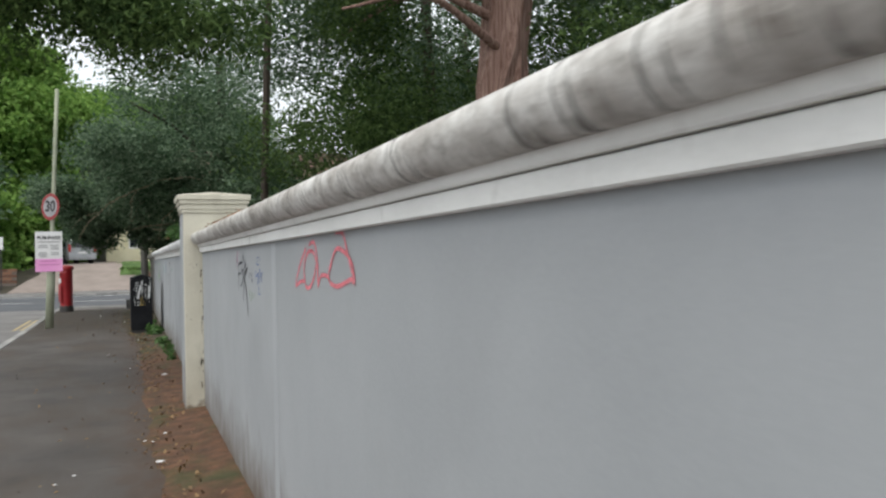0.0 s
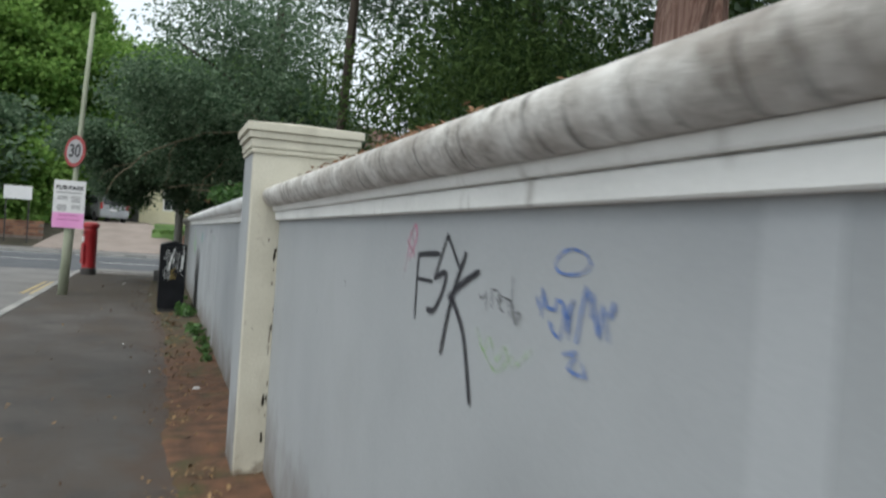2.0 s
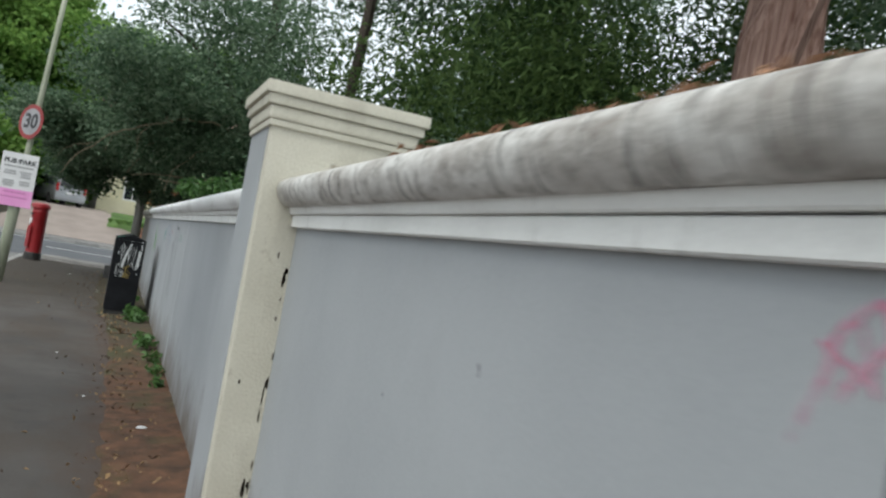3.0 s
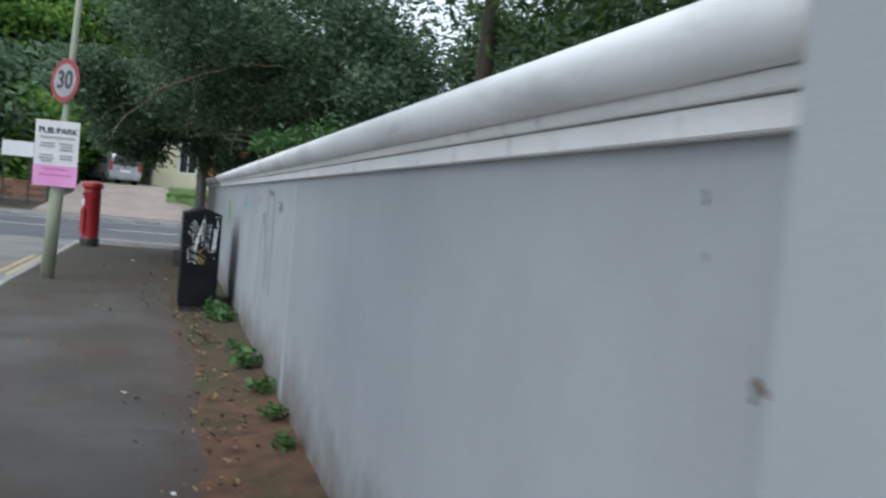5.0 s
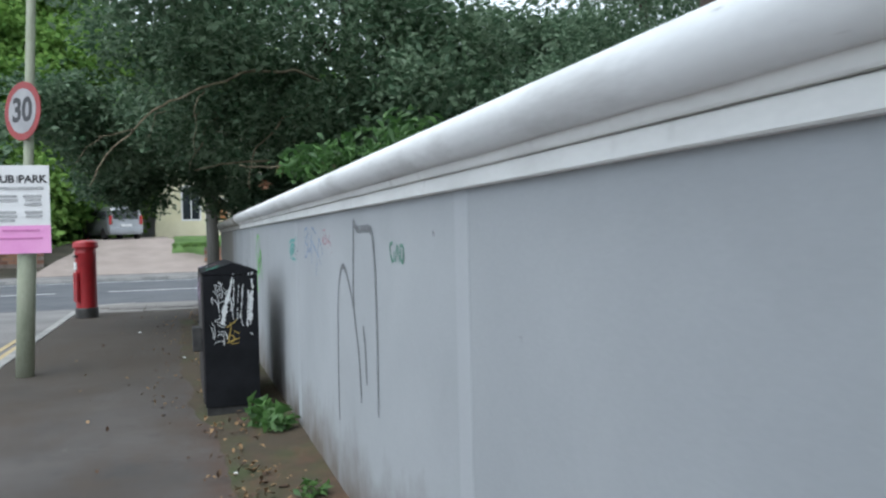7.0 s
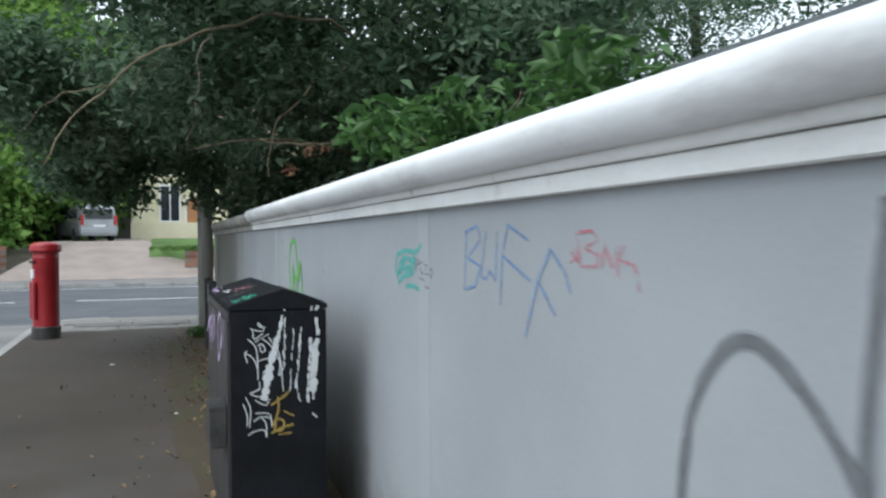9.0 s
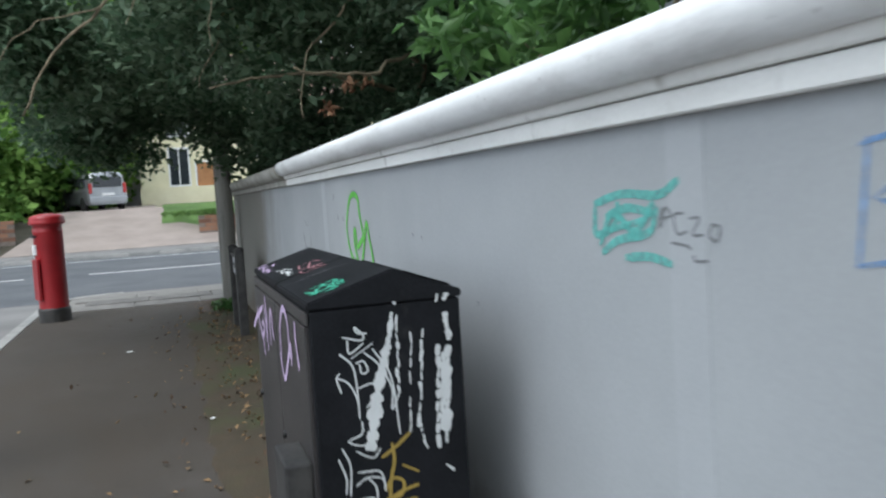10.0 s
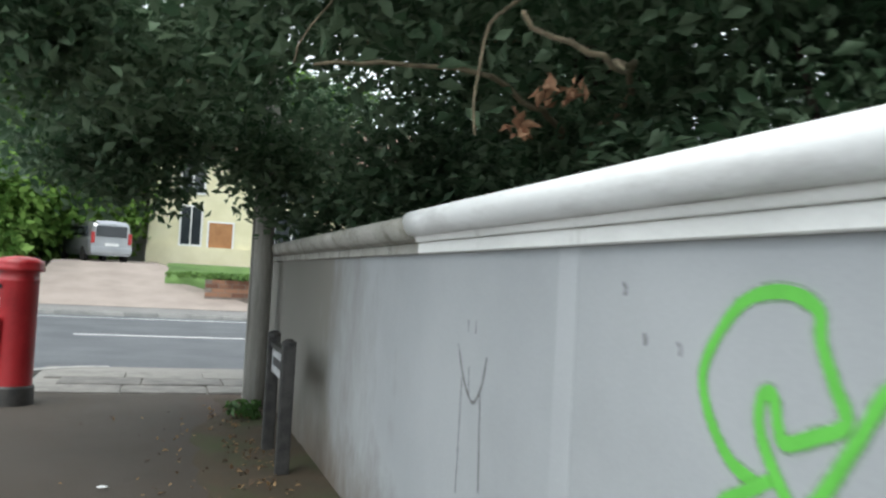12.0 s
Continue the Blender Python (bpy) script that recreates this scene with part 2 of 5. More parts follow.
def spray(name, colour, rough=0.6, cover=1.0, grain=60.0):
    """Pigment on a surface; cover: how much of it hides what lies below, broken by grain."""
    m = mat(name, tuple(c * 0.85 for c in colour), colour, 12, rough, bump=0.1, fine=200)
    if cover < 1.0:
        n, l = m.node_tree.nodes, m.node_tree.links
        geo, noi, k = n.new("ShaderNodeNewGeometry"), n.new("ShaderNodeTexNoise"), n.new("ShaderNodeMapRange")
        noi.inputs["Scale"].default_value, noi.inputs["Detail"].default_value = grain, 5
        l.new(geo.outputs["Position"], noi.inputs["Vector"])
        k.inputs["From Min"].default_value, k.inputs["From Max"].default_value = 0.3, 0.7
        k.inputs["To Min"].default_value, k.inputs["To Max"].default_value = max(0.0, cover * 1.7 - 0.9), min(1.0, cover * 1.5)
        l.new(noi.outputs["Fac"], k.inputs["Value"])
        l.new(k.outputs[0], n["Principled BSDF"].inputs["Alpha"])
    return m


# ---- mesh helpers ----
def part(name, bm, material, parent=None, label="", smooth=False):
    me = bpy.data.meshes.new(name)
    bm.to_mesh(me)
    bm.free()
    me.materials.append(material)
    if smooth:
        me.polygons.foreach_set("use_smooth", [True] * len(me.polygons))
    ob = new(name, me)
    if parent:
        ob.parent = parent
    if label:
        ob["label"] = label
    return ob


def thing(name, x, y, z, label, category, group="", turn=0):
    ob = new(name)
    ob.matrix_basis = pose(x, y, z, 0, 0, turn)
    return tagged(ob, label, category, group)


def box(x0, y0, z0, x1, y1, z1, bevel=0.0, bm=None):
    own = bmesh.new()
    bmesh.ops.create_cube(own, size=1)
    for v in own.verts:
        v.co = Vector(((x0 + x1) / 2 + v.co.x * (x1 - x0), (y0 + y1) / 2 + v.co.y * (y1 - y0), (z0 + z1) / 2 + v.co.z * (z1 - z0)))
    if bevel:
        bmesh.ops.bevel(own, geom=own.edges[:], offset=bevel, segments=2, affect="EDGES", profile=0.6)
    if bm is None:
        return own
    me = bpy.data.meshes.new("tmp")
    own.to_mesh(me)
    own.free()
    bm.from_mesh(me)
    bpy.data.meshes.remove(me)
    return bm


def lathe(profile, sides=32, bm=None):
    """A turned solid round z from pairs of radius and height."""
    bm = bm or bmesh.new()
    rings = []
    for r, z in profile:
        if r < 1e-6:
            rings.append([bm.verts.new((0, 0, z))])
        else:
            rings.append([bm.verts.new((r * math.cos(2 * math.pi * k / sides), r * math.sin(2 * math.pi * k / sides), z)) for k in range(sides)])
    for a, b in zip(rings, rings[1:]):
        for k in range(sides):
            j = (k + 1) % sides
            if len(a) == 1 and len(b) > 1:
                bm.faces.new((a[0], b[j], b[k]))
            elif len(b) == 1 and len(a) > 1:
                bm.faces.new((a[k], a[j], b[0]))
            elif len(a) > 1:
                bm.faces.new((a[k], a[j], b[j], b[k]))
    return bm


def sweep_y(profile, y0, y1, step=0.6, wobble=0.0, seed=0):
    """A closed section in x and z, swept along y, with ends; wobble: a hand-made unevenness."""
    bm = bmesh.new()
    count = max(2, int((y1 - y0) / step) + 1)
    rows = []
    for i in range(count):
        y = y0 + (y1 - y0) * i / (count - 1)
        row = []
        for x, z in profile:
            d = noise.noise((x * 3 + seed, y * 0.9, z * 3)) * wobble + noise.noise((x * 9 + seed, y * 4.1, z * 9)) * wobble * 0.5 if wobble else 0
            row.append(bm.verts.new((x + d, y, z + d * 0.6)))
        rows.append(row)
    m = len(profile)
    for a, b in zip(rows, rows[1:]):
        for k in range(m):
            bm.faces.new((a[k], a[(k + 1) % m], b[(k + 1) % m], b[k]))
    bm.faces.new(rows[0])
    bm.faces.new(rows[-1][::-1])
    bmesh.ops.recalc_face_normals(bm, faces=bm.faces[:])
    return bm


def tube(points, r0, r1, sides=7, bm=None, jitter=0.0):
    """A tapered limb along points."""
    bm = bm or bmesh.new()
    pts = [Vector(p) for p in points]
    rings = []
    for i, p in enumerate(pts):
        d = (pts[min(i + 1, len(pts) - 1)] - pts[max(i - 1, 0)]).normalized()
        u = d.orthogonal().normalized()
        v = d.cross(u)
        r = r0 + (r1 - r0) * i / (len(pts) - 1)
        ring = []
        for k in range(sides):
            a = 2 * math.pi * k / sides
            q = r * (1 + jitter * noise.noise((k * 1.7, i * 0.6, r0 * 10)))
            ring.append(bm.verts.new(p + q * (math.cos(a) * u + math.sin(a) * v)))
        rings.append(ring)
    for a, b in zip(rings, rings[1:]):
        best = min(range(sides), key=lambda s: sum((a[k].co - b[(k + s) % sides].co).length for k in range(sides)))
        for k in range(sides):
            bm.faces.new((a[k], a[(k + 1) % sides], b[(k + 1 + best) % sides], b[(k + best) % sides]))
    bm.faces.new(rings[0][::-1])
    bm.faces.new(rings[-1])
    return bm


def smooth_line(points, n=6):
    """A Catmull-Rom line through points."""
    p = [Vector(q) for q in points]
    p = [2 * p[0] - p[1]] + p + [2 * p[-1] - p[-2]]
    out = []
    for i in range(1, len(p) - 2):
        for k in range(n):
            t = k / n
            out.append(0.5 * (2 * p[i] + (p[i + 1] - p[i - 1]) * t + (2 * p[i - 1] - 5 * p[i] + 4 * p[i + 1] - p[i + 2]) * t * t + (3 * p[i] - p[i - 1] - 3 * p[i + 1] + p[i + 2]) * t ** 3))
    out.append(p[-2])
    return out


def stroke(bm, points, width, to_world, curved=True, ragged=0.12, lift=0.0):
    """One sprayed or pen stroke: a flat ribbon with round ends in a surface's own (u, v)."""
    flat = [(u, v, 0) for u, v in points]
    line = smooth_line(flat) if curved and len(flat) > 2 else [Vector(q) for q in flat]
    if not curved:
        line = [a.lerp(b, k / 4) for a, b in zip(line, line[1:]) for k in range(4)] + [line[-1]]
    left, right = [], []
    rise_by = Vector((0, 0, 0.00003))
    for i, p in enumerate(line):
        d = (line[min(i + 1, len(line) - 1)] - line[max(i - 1, 0)])
        d = d.normalized() if d.length > 1e-9 else Vector((1, 0, 0))
        s = Vector((-d.y, d.x, 0))
        w = width / 2 * (1 + ragged * noise.noise((p.x * 40, p.y * 40, 3)))
        if i == 0:
            p = p - d * width * 0.25
        if i == len(line) - 1:
            p = p + d * width * 0.25
        if i in (0, len(line) - 1):
            w *= 0.7
        up = Vector((0, 0, lift)) + rise_by * i
        left.append(bm.verts.new(to_world(p + s * w + up)))
        right.append(bm.verts.new(to_world(p - s * w + up)))
    for i in range(len(line) - 1):
        bm.faces.new((left[i], right[i], right[i + 1], left[i + 1]))


def tag_on(name, strokes, width, material, to_world, label, parent=None, curved=True, halo=None):
    ob = new(name)
    if parent:
        ob.parent = parent
    for k, s in enumerate(strokes):
        bm = bmesh.new()
        stroke(bm, s, width, to_world, curved, lift=0.0005 * k + (0.0003 if halo else 0))
        part("stroke", bm, material, ob)
        if halo:
            bm = bmesh.new()
            stroke(bm, s, width * 1.55, to_world, curved, lift=0.0005 * k)
            part("overspray", bm, halo, ob)
    if parent is None:
        tagged(ob, label, "graffiti", "graffiti on the wall")
    elif label:
        ob["label"] = label
    return ob


def leaves(name, blobs, size, material, parent, seed, clumps=40, spread=0.22, droop=0.0, label="", slim=0.45, flat=0.8):
    """A crown of single folded leaves, gathered in clumps within ellipsoids (centre, radii, number)."""
    rng = np.random.default_rng(seed)
    pts = []
    for centre, radii, number in blobs:
        radii = np.array(radii, float)
        d = rng.normal(size=(clumps, 3))
        d /= np.linalg.norm(d, axis=1)[:, None]
        c = d * (rng.random((clumps, 1)) ** 0.45) * radii + np.array(centre)
        pick = rng.integers(0, clumps, number)
        pts.append(c[pick] + rng.normal(size=(number, 3)) * radii.mean() * spread * np.array((1, 1, 0.75)))
    c = np.concatenate(pts)
    n = len(c)
    axis = rng.normal(size=(n, 3))
    axis[:, 2] = axis[:, 2] * 0.6 - droop
    axis /= np.linalg.norm(axis, axis=1)[:, None]
    up = rng.normal(size=(n, 3)) * flat + np.array((0, 0, 1.0))
    side = np.cross(axis, up)
    side /= np.linalg.norm(side, axis=1)[:, None] + 1e-9
    nrm = np.cross(side, axis)
    s = size * rng.uniform(0.6, 1.3, (n, 1))
    base, tip = c - axis * s * 0.5, c + axis * s * 0.5 - nrm * s * 0.1
    l = c + side * s * slim * 0.5 + nrm * s * 0.12
    r = c - side * s * slim * 0.5 + nrm * s * 0.12
    verts = np.stack([base, l, tip, r], 1).reshape(-1, 3)
    k = np.arange(n) * 4
    faces = np.stack([k, k + 1, k + 2, k, k + 2, k + 3], 1).reshape(-1, 3)
    me = bpy.data.meshes.new(name)
    me.vertices.add(len(verts))
    me.vertices.foreach_set("co", verts.ravel())
    me.loops.add(faces.size)
    me.loops.foreach_set("vertex_index", faces.ravel().astype(np.int32))
    me.polygons.add(len(faces))
    me.polygons.foreach_set("loop_start", np.arange(0, faces.size, 3).astype(np.int32))
    me.update(calc_edges=True)
    me.materials.append(material)
    ob = new(name, me)
    if parent:
        ob.parent = parent
        ob["kind"] = "stuff"
        ob.matrix_parent_inverse = parent.matrix_basis.inverted()
    if label:
        ob["label"] = label
    return ob


def structure(ob, label, category):
    return tagged(ob, label, category, kind="structure")


# ---- ground, road, pavement ----
WX = 0.75          # face of the long wall
WALL_END = 27.9    # where the wall turns the corner
KERB_X = -1.9


def rise(y):
    """Height of the land beyond the cross road."""
    return 0.0 if y < 47 else min((y - 47) * 0.23, 1.38) + max(0.0, y - 53) * 0.02


bm = bmesh.new()
ys = [-400, -60, -12, 27, 31, 44, 46, 48, 50, 52, 53, 58, 70, 120, 400]
xs = [-400, -60, -20, -10, -4, 0, 4, 10, 20, 60, 400]
grid = [[bm.verts.new((x, y, rise(y) - 0.16)) for x in xs] for y in ys]
for i in range(len(ys) - 1):
    for j in range(len(xs) - 1):
        bm.faces.new((grid[i][j], grid[i][j + 1], grid[i + 1][j + 1], grid[i + 1][j]))
structure(part("ground", bm, EARTH), "dark earth under trees and roads, rising beyond the junction", "ground")

structure(part("road", box(-8.5, -60, -0.3, KERB_X - 0.13, 30.9, -0.1), ROAD_OLD), "bleached grey asphalt side road running beside the footway", "road")
structure(part("road", box(-90, 30.9, -0.3, 90, 43.99, -0.096), ROAD), "blue-grey asphalt main road crossing at the junction", "road")
structure(part("pavement", box(KERB_X, -20, -0.3, 1.2, 28.2, 0.0), ASPHALT), "worn dark asphalt footway beside the painted wall, tree shade painted in", "pavement")
structure(part("pavement", box(KERB_X + 0.2, 28.2, -0.3, 60, 30.75, -0.012), SLAB), "pale concrete crossing at the end of the footway", "pavement")
structure(part("pavement", box(-90, 44.05, -0.3, 90, 47.0, 0.02), ROAD_OLD), "pale asphalt footway across the main road", "pavement")
structure(part("pavement", box(-12, -20, -0.3, -8.65, 28.5, 0.0), ASPHALT), "asphalt footway across the side road", "pavement")

# kerb stones, one by one
stone = box(-0.065, -0.44, -0.2, 0.065, 0.44, 0.012, 0.012)
me = bpy.data.meshes.new("kerb_stone")
stone.to_mesh(me)
stone.free()
me.materials.append(KERB)
kerb = structure(new("kerb"), "row of weathered concrete kerb stones", "kerb")
for k in range(46):
    s = new("kerb_stone", me)
    s.parent = kerb
    s.matrix_basis = pose(KERB_X - 0.065, -12 + 0.9 * k, random.uniform(-0.004, 0.004), 0, 0, random.uniform(-0.3, 0.3))
for k in range(6):
    a = radians(15 * k + 8)
    s = new("kerb_stone", me)
    s.parent = kerb
    s.matrix_basis = pose(KERB_X + 0.95 - 1.0 * math.cos(a) - 0.03, 29.6 + 1.1 * math.sin(a), -0.01, 0, 0, -15 * k - 8) @ Matrix.Scale(0.36, 4, (0, 1, 0))
for k in range(60):
    s = new("kerb_stone", me)
    s.parent = kerb
    s.matrix_basis = pose(-27 + 0.9 * k, 43.97, 0.0, 0, 0, 90)

# lines painted on the roads
for x in (-2.22, -2.38):
    structure(part("yellow_line", box(x - 0.04, 21.8, -0.11, x + 0.04, 25.4, -0.095), LINE_Y), "worn yellow no-parking line by the kerb", "road marking")
for k in range(9):
    structure(part("white_line", box(-22 + 5.0 * k, 37.1, -0.11, -18.4 + 5.0 * k, 37.22, -0.092), LINE_W), "white centre line dash on the main road", "road marking")
structure(part("white_line", box(-30, 42.9, -0.11, 30, 43.0, -0.092), LINE_W), "white edge line on the main road", "road marking")

# paving slabs at the crossing
me = bpy.data.meshes.new("slab")
stone = box(-0.44, -0.29, -0.04, 0.44, 0.29, 0.012, 0.008)
stone.to_mesh(me)
stone.free()
me.materials.append(SLAB)
crossing = structure(new("slab_crossing"), "row of pale paving slabs at the dropped kerb", "paving")
for i in range(4):
    for j in range(3):
        s = new("slab", me)
        s.parent = crossing
        s.matrix_basis = pose(-1.15 + 0.9 * i + 0.2 * (j % 2), 28.55 + 0.62 * j, random.uniform(-0.005, 0.003), random.uniform(-0.6, 0.6), random.uniform(-0.5, 0.5), random.uniform(-1, 1))

# strip of soil and needles at the wall's foot
bm = bmesh.new()
rows = []
for i in range(261):
    y = -8 + i * 0.138
    edge = 0.2 + 0.11 * noise.noise((0, y * 0.9, 0)) + 0.06 * noise.noise((0, y * 3.1, 5)) + 0.03 * noise.noise((0, y * 9, 8)) - (0.30 * min(1, max(0, (y - 16) / 4)) if y < 26 else 0.30 * max(0, 1 - (y - 26)))
    row = []
    for j in range(9):
        f = j / 8
        x = edge + (WX + 0.02 - edge) * f
        h = 0.004 + 0.045 * f ** 1.5 + (0.015 * noise.noise((x * 9, y * 9, 2)) + 0.008 * noise.noise((x * 30, y * 30, 2))) * min(1, f * 4)
        row.append(bm.verts.new((x, y, h if j else -0.01)))
    rows.append(row)
for a, b in zip(rows, rows[1:]):
    for j in range(8):
        bm.faces.new((a[j], a[j + 1], b[j + 1], b[j]))
structure(part("soil_strip", bm, LITTER, smooth=True), "strip of red-brown soil, needles and moss at the wall's foot", "soil")


# ---- the long wall ----
def wall_length(name, y0, y1, material, label):
    return structure(part(name, box(WX, y0, -0.3, 1.05, y1, 1.523), material), label, "wall")


def coping_section(dz=0.0):
    """Half-round nose over a fillet, rounded across the top."""
    cx, cz, r = 0.694, 1.606 + dz, 0.053
    under = [(0.688, 1.549), (0.676, 1.555), (0.664, 1.566), (0.655, 1.579), (0.648, 1.595), (0.644, 1.612)]
    nose = [(x, z + dz) for x, z in under] + [(cx + r * math.cos(radians(a)), cz + r * math.sin(radians(a))) for a in range(152, 89, -10)]
    return [(1.06, 1.549 + dz), (0.70, 1.549 + dz)] + nose + [(0.80, 1.672 + dz), (0.90, 1.68 + dz), (1.0, 1.672 + dz), (1.10, 1.64 + dz), (1.12, 1.60 + dz), (1.09, 1.56 + dz)]


FASCIA_SECTION = [(1.05, 1.474), (0.728, 1.474), (0.724, 1.478), (0.724, 1.518), (0.727, 1.521), (1.05, 1.521)]
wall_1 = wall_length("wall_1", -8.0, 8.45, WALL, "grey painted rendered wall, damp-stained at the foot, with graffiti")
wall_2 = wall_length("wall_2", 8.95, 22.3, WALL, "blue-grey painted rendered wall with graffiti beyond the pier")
wall_3 = wall_length("wall_3", 22.3, WALL_END, WALL, "darker grey wall end by the street corner")
structure(part("wall_return", box(1.05, WALL_END - 0.3, -0.3, 40, WALL_END, 1.5), WALL), "grey wall turning the corner along the main road", "wall")
for wall, y0, y1, cm, dz, seed in ((wall_1, -8.0, 8.45, COPING, 0.0, 1), (wall_2, 8.95, 22.3, COPING_CLEAN, 0.0, 2), (wall_3, 22.3, WALL_END + 0.04, COPING_END, -0.018, 3)):
    part("fascia", sweep_y(FASCIA_SECTION, y0, y1 - 0.001, 0.5, 0.002, seed), FASCIA if seed < 3 else COPING_END, wall, "white painted flat moulding band")
    part("fillet", sweep_y([(1.05, 1.523), (0.714, 1.523), (0.711, 1.527), (0.704, 1.548 + dz), (1.05, 1.548 + dz)], y0, y1 - 0.002, 0.5, 0.002, seed + 5), FASCIA if seed < 3 else COPING_END, wall, "thin white moulding under the coping")
    part("coping", sweep_y(coping_section(dz), y0, y1, 0.2, 0.004, seed + 10), cm, wall, "rounded coping, white paint streaked with dirt", smooth=True)
for wall, y in ((wall_1, 4.39), (wall_2, 13.62), (wall_2, 17.15), (wall_2, 20.9)):
    part("repainted_strip", box(WX - 0.0015, y - 0.06, 0.02, WX + 0.01, y + 0.06, 1.473), PATCH, wall, "slightly lighter repainted upright strip")

# gate pier with its moulded cap
pier = structure(new("gate_pier"), "square cream and grey painted pier with a moulded cap", "pier")
part("shaft", box(0.585, 8.45, -0.2, 1.15, 8.95, 1.87, 0.008), CREAM, pier)
part("painted_face", box(0.581, 8.52, 0.0, 0.60, 8.948, 1.865, 0.003), WALL, pier, "grey painted roadside face")
for name, o, z0, z1, b in (("necking", 0.014, 1.845, 1.872, 0.006), ("moulding", 0.022, 1.872, 1.925, 0.012), ("moulding", 0.036, 1.925, 1.965, 0.008), ("cap_slab", 0.05, 1.965, 2.012, 0.006)):
    part(name, box(0.585 - o, 8.45 - o, z0, 1.15 + o, 8.95 + o, z1, b), CREAM, pier)
bm = bmesh.new()
c = [bm.verts.new((x, y, 2.012)) for x, y in ((0.54, 8.405), (1.195, 8.405), (1.195, 8.995), (0.54, 8.995))]
top = bm.verts.new((0.867, 8.7, 2.06))
for k in range(4):
    bm.faces.new((c[k], c[(k + 1) % 4], top))
part("cap_top", bm, CREAM, pier, "shallow weathered pyramid top")

CHIP = mat("bare_render_chip", (0.10, 0.075, 0.055), (0.26, 0.21, 0.16), 40, 0.95, bump=0.4)
chips = random.Random(4)
for k in range(17):
    z = chips.uniform(0.15, 1.5)
    x = 0.747 - abs(chips.gauss(0, 0.012)) if k < 14 else chips.uniform(0.62, 0.73)
    w, h = chips.uniform(0.003, 0.008), chips.uniform(0.008, 0.034) * (1.4 if k < 6 else 1)
    bm = bmesh.new()
    ring = [bm.verts.new((x + w * math.cos(a) * chips.uniform(0.6, 1.2), 8.4492, z + h * math.sin(a) * chips.uniform(0.6, 1.2))) for a in np.linspace(0, 5.6, 9)]
    bm.faces.new(ring)
    bmesh.ops.solidify(bm, geom=bm.faces[:], thickness=0.0008)
    part("paint_chip", bm, CHIP, pier, "dark chip where paint has fallen off")


# ---- graffiti ----
def on_wall(p):
    return Vector((WX - 0.0015 - p.z * 0.6, p.x, p.y))


CORAL = spray("coral_red_spray", (0.90, 0.24, 0.29), cover=0.85)
CORAL_MIST = spray("coral_overspray", (0.84, 0.26, 0.28), cover=0.3)
MARK_BLACK = spray("black_marker", (0.02, 0.02, 0.028))
GREEN = spray("bright_green_spray", (0.14, 0.52, 0.07))
GREEN_MIST = spray("green_overspray", (0.18, 0.52, 0.10), cover=0.3)
TEAL = spray("teal_spray", (0.14, 0.52, 0.47), cover=0.74)
BLUE = spray("blue_crayon", (0.16, 0.32, 0.60), cover=0.68, grain=35)
BLUE_PALE = spray("blue_pen", (0.10, 0.20, 0.52), cover=0.72, grain=45)
PINK_PALE = spray("faint_pink_spray", (0.80, 0.30, 0.45), cover=0.45, grain=30)
GREY = spray("thin_grey_spray", (0.20, 0.21, 0.22), cover=0.8, grain=14)
GREY_MIST = spray("grey_overspray", (0.22, 0.23, 0.24), cover=0.3, grain=14)
PEN_DARK = spray("dark_pen", (0.07, 0.07, 0.08), cover=0.8)
GREY_PALE = spray("faint_grey_scuff", (0.16, 0.155, 0.15), cover=0.6, grain=40)
GREEN_DARK = spray("faded_dark_green_marker", (0.10, 0.25, 0.18))
GREEN_PALE = spray("faint_lime_chalk", (0.45, 0.66, 0.34), cover=0.45, grain=40)
LILAC = spray("lilac_spray", (0.55, 0.42, 0.62))
MINT = spray("mint_marker", (0.06, 0.40, 0.26))
PAPER = spray("torn_white_paper", (0.62, 0.64, 0.64))
OCHRE = spray("ochre_marker", (0.34, 0.24, 0.05))
RUST_PINK = spray("dull_pink_marker", (0.34, 0.16, 0.18))

tag_on("graffiti", [
    [(3.61, 1.43), (3.74, 1.36), (3.83, 1.28), (3.74, 1.295), (3.65, 1.30)],
    [(3.55, 1.44), (3.46, 1.447), (3.40, 1.38), (3.40, 1.28), (3.41, 1.36), (3.47, 1.41), (3.57, 1.412), (3.645, 1.36), (3.63, 1.29), (3.57, 1.275), (3.49, 1.30), (3.41, 1.37)],
    [(3.40, 1.29), (3.34, 1.325), (3.24, 1.324), (3.19, 1.30), (3.08, 1.294), (2.91, 1.32), (2.875, 1.31), (2.89, 1.36), (2.97, 1.40), (3.10, 1.417), (3.19, 1.36), (3.22, 1.33)],
    [(3.11, 1.472), (3.05, 1.472), (3.0, 1.46), (2.95, 1.40), (2.87, 1.315)],
], 0.014, CORAL, on_wall, "coral-red sprayed scrawl on the grey wall", halo=CORAL_MIST)
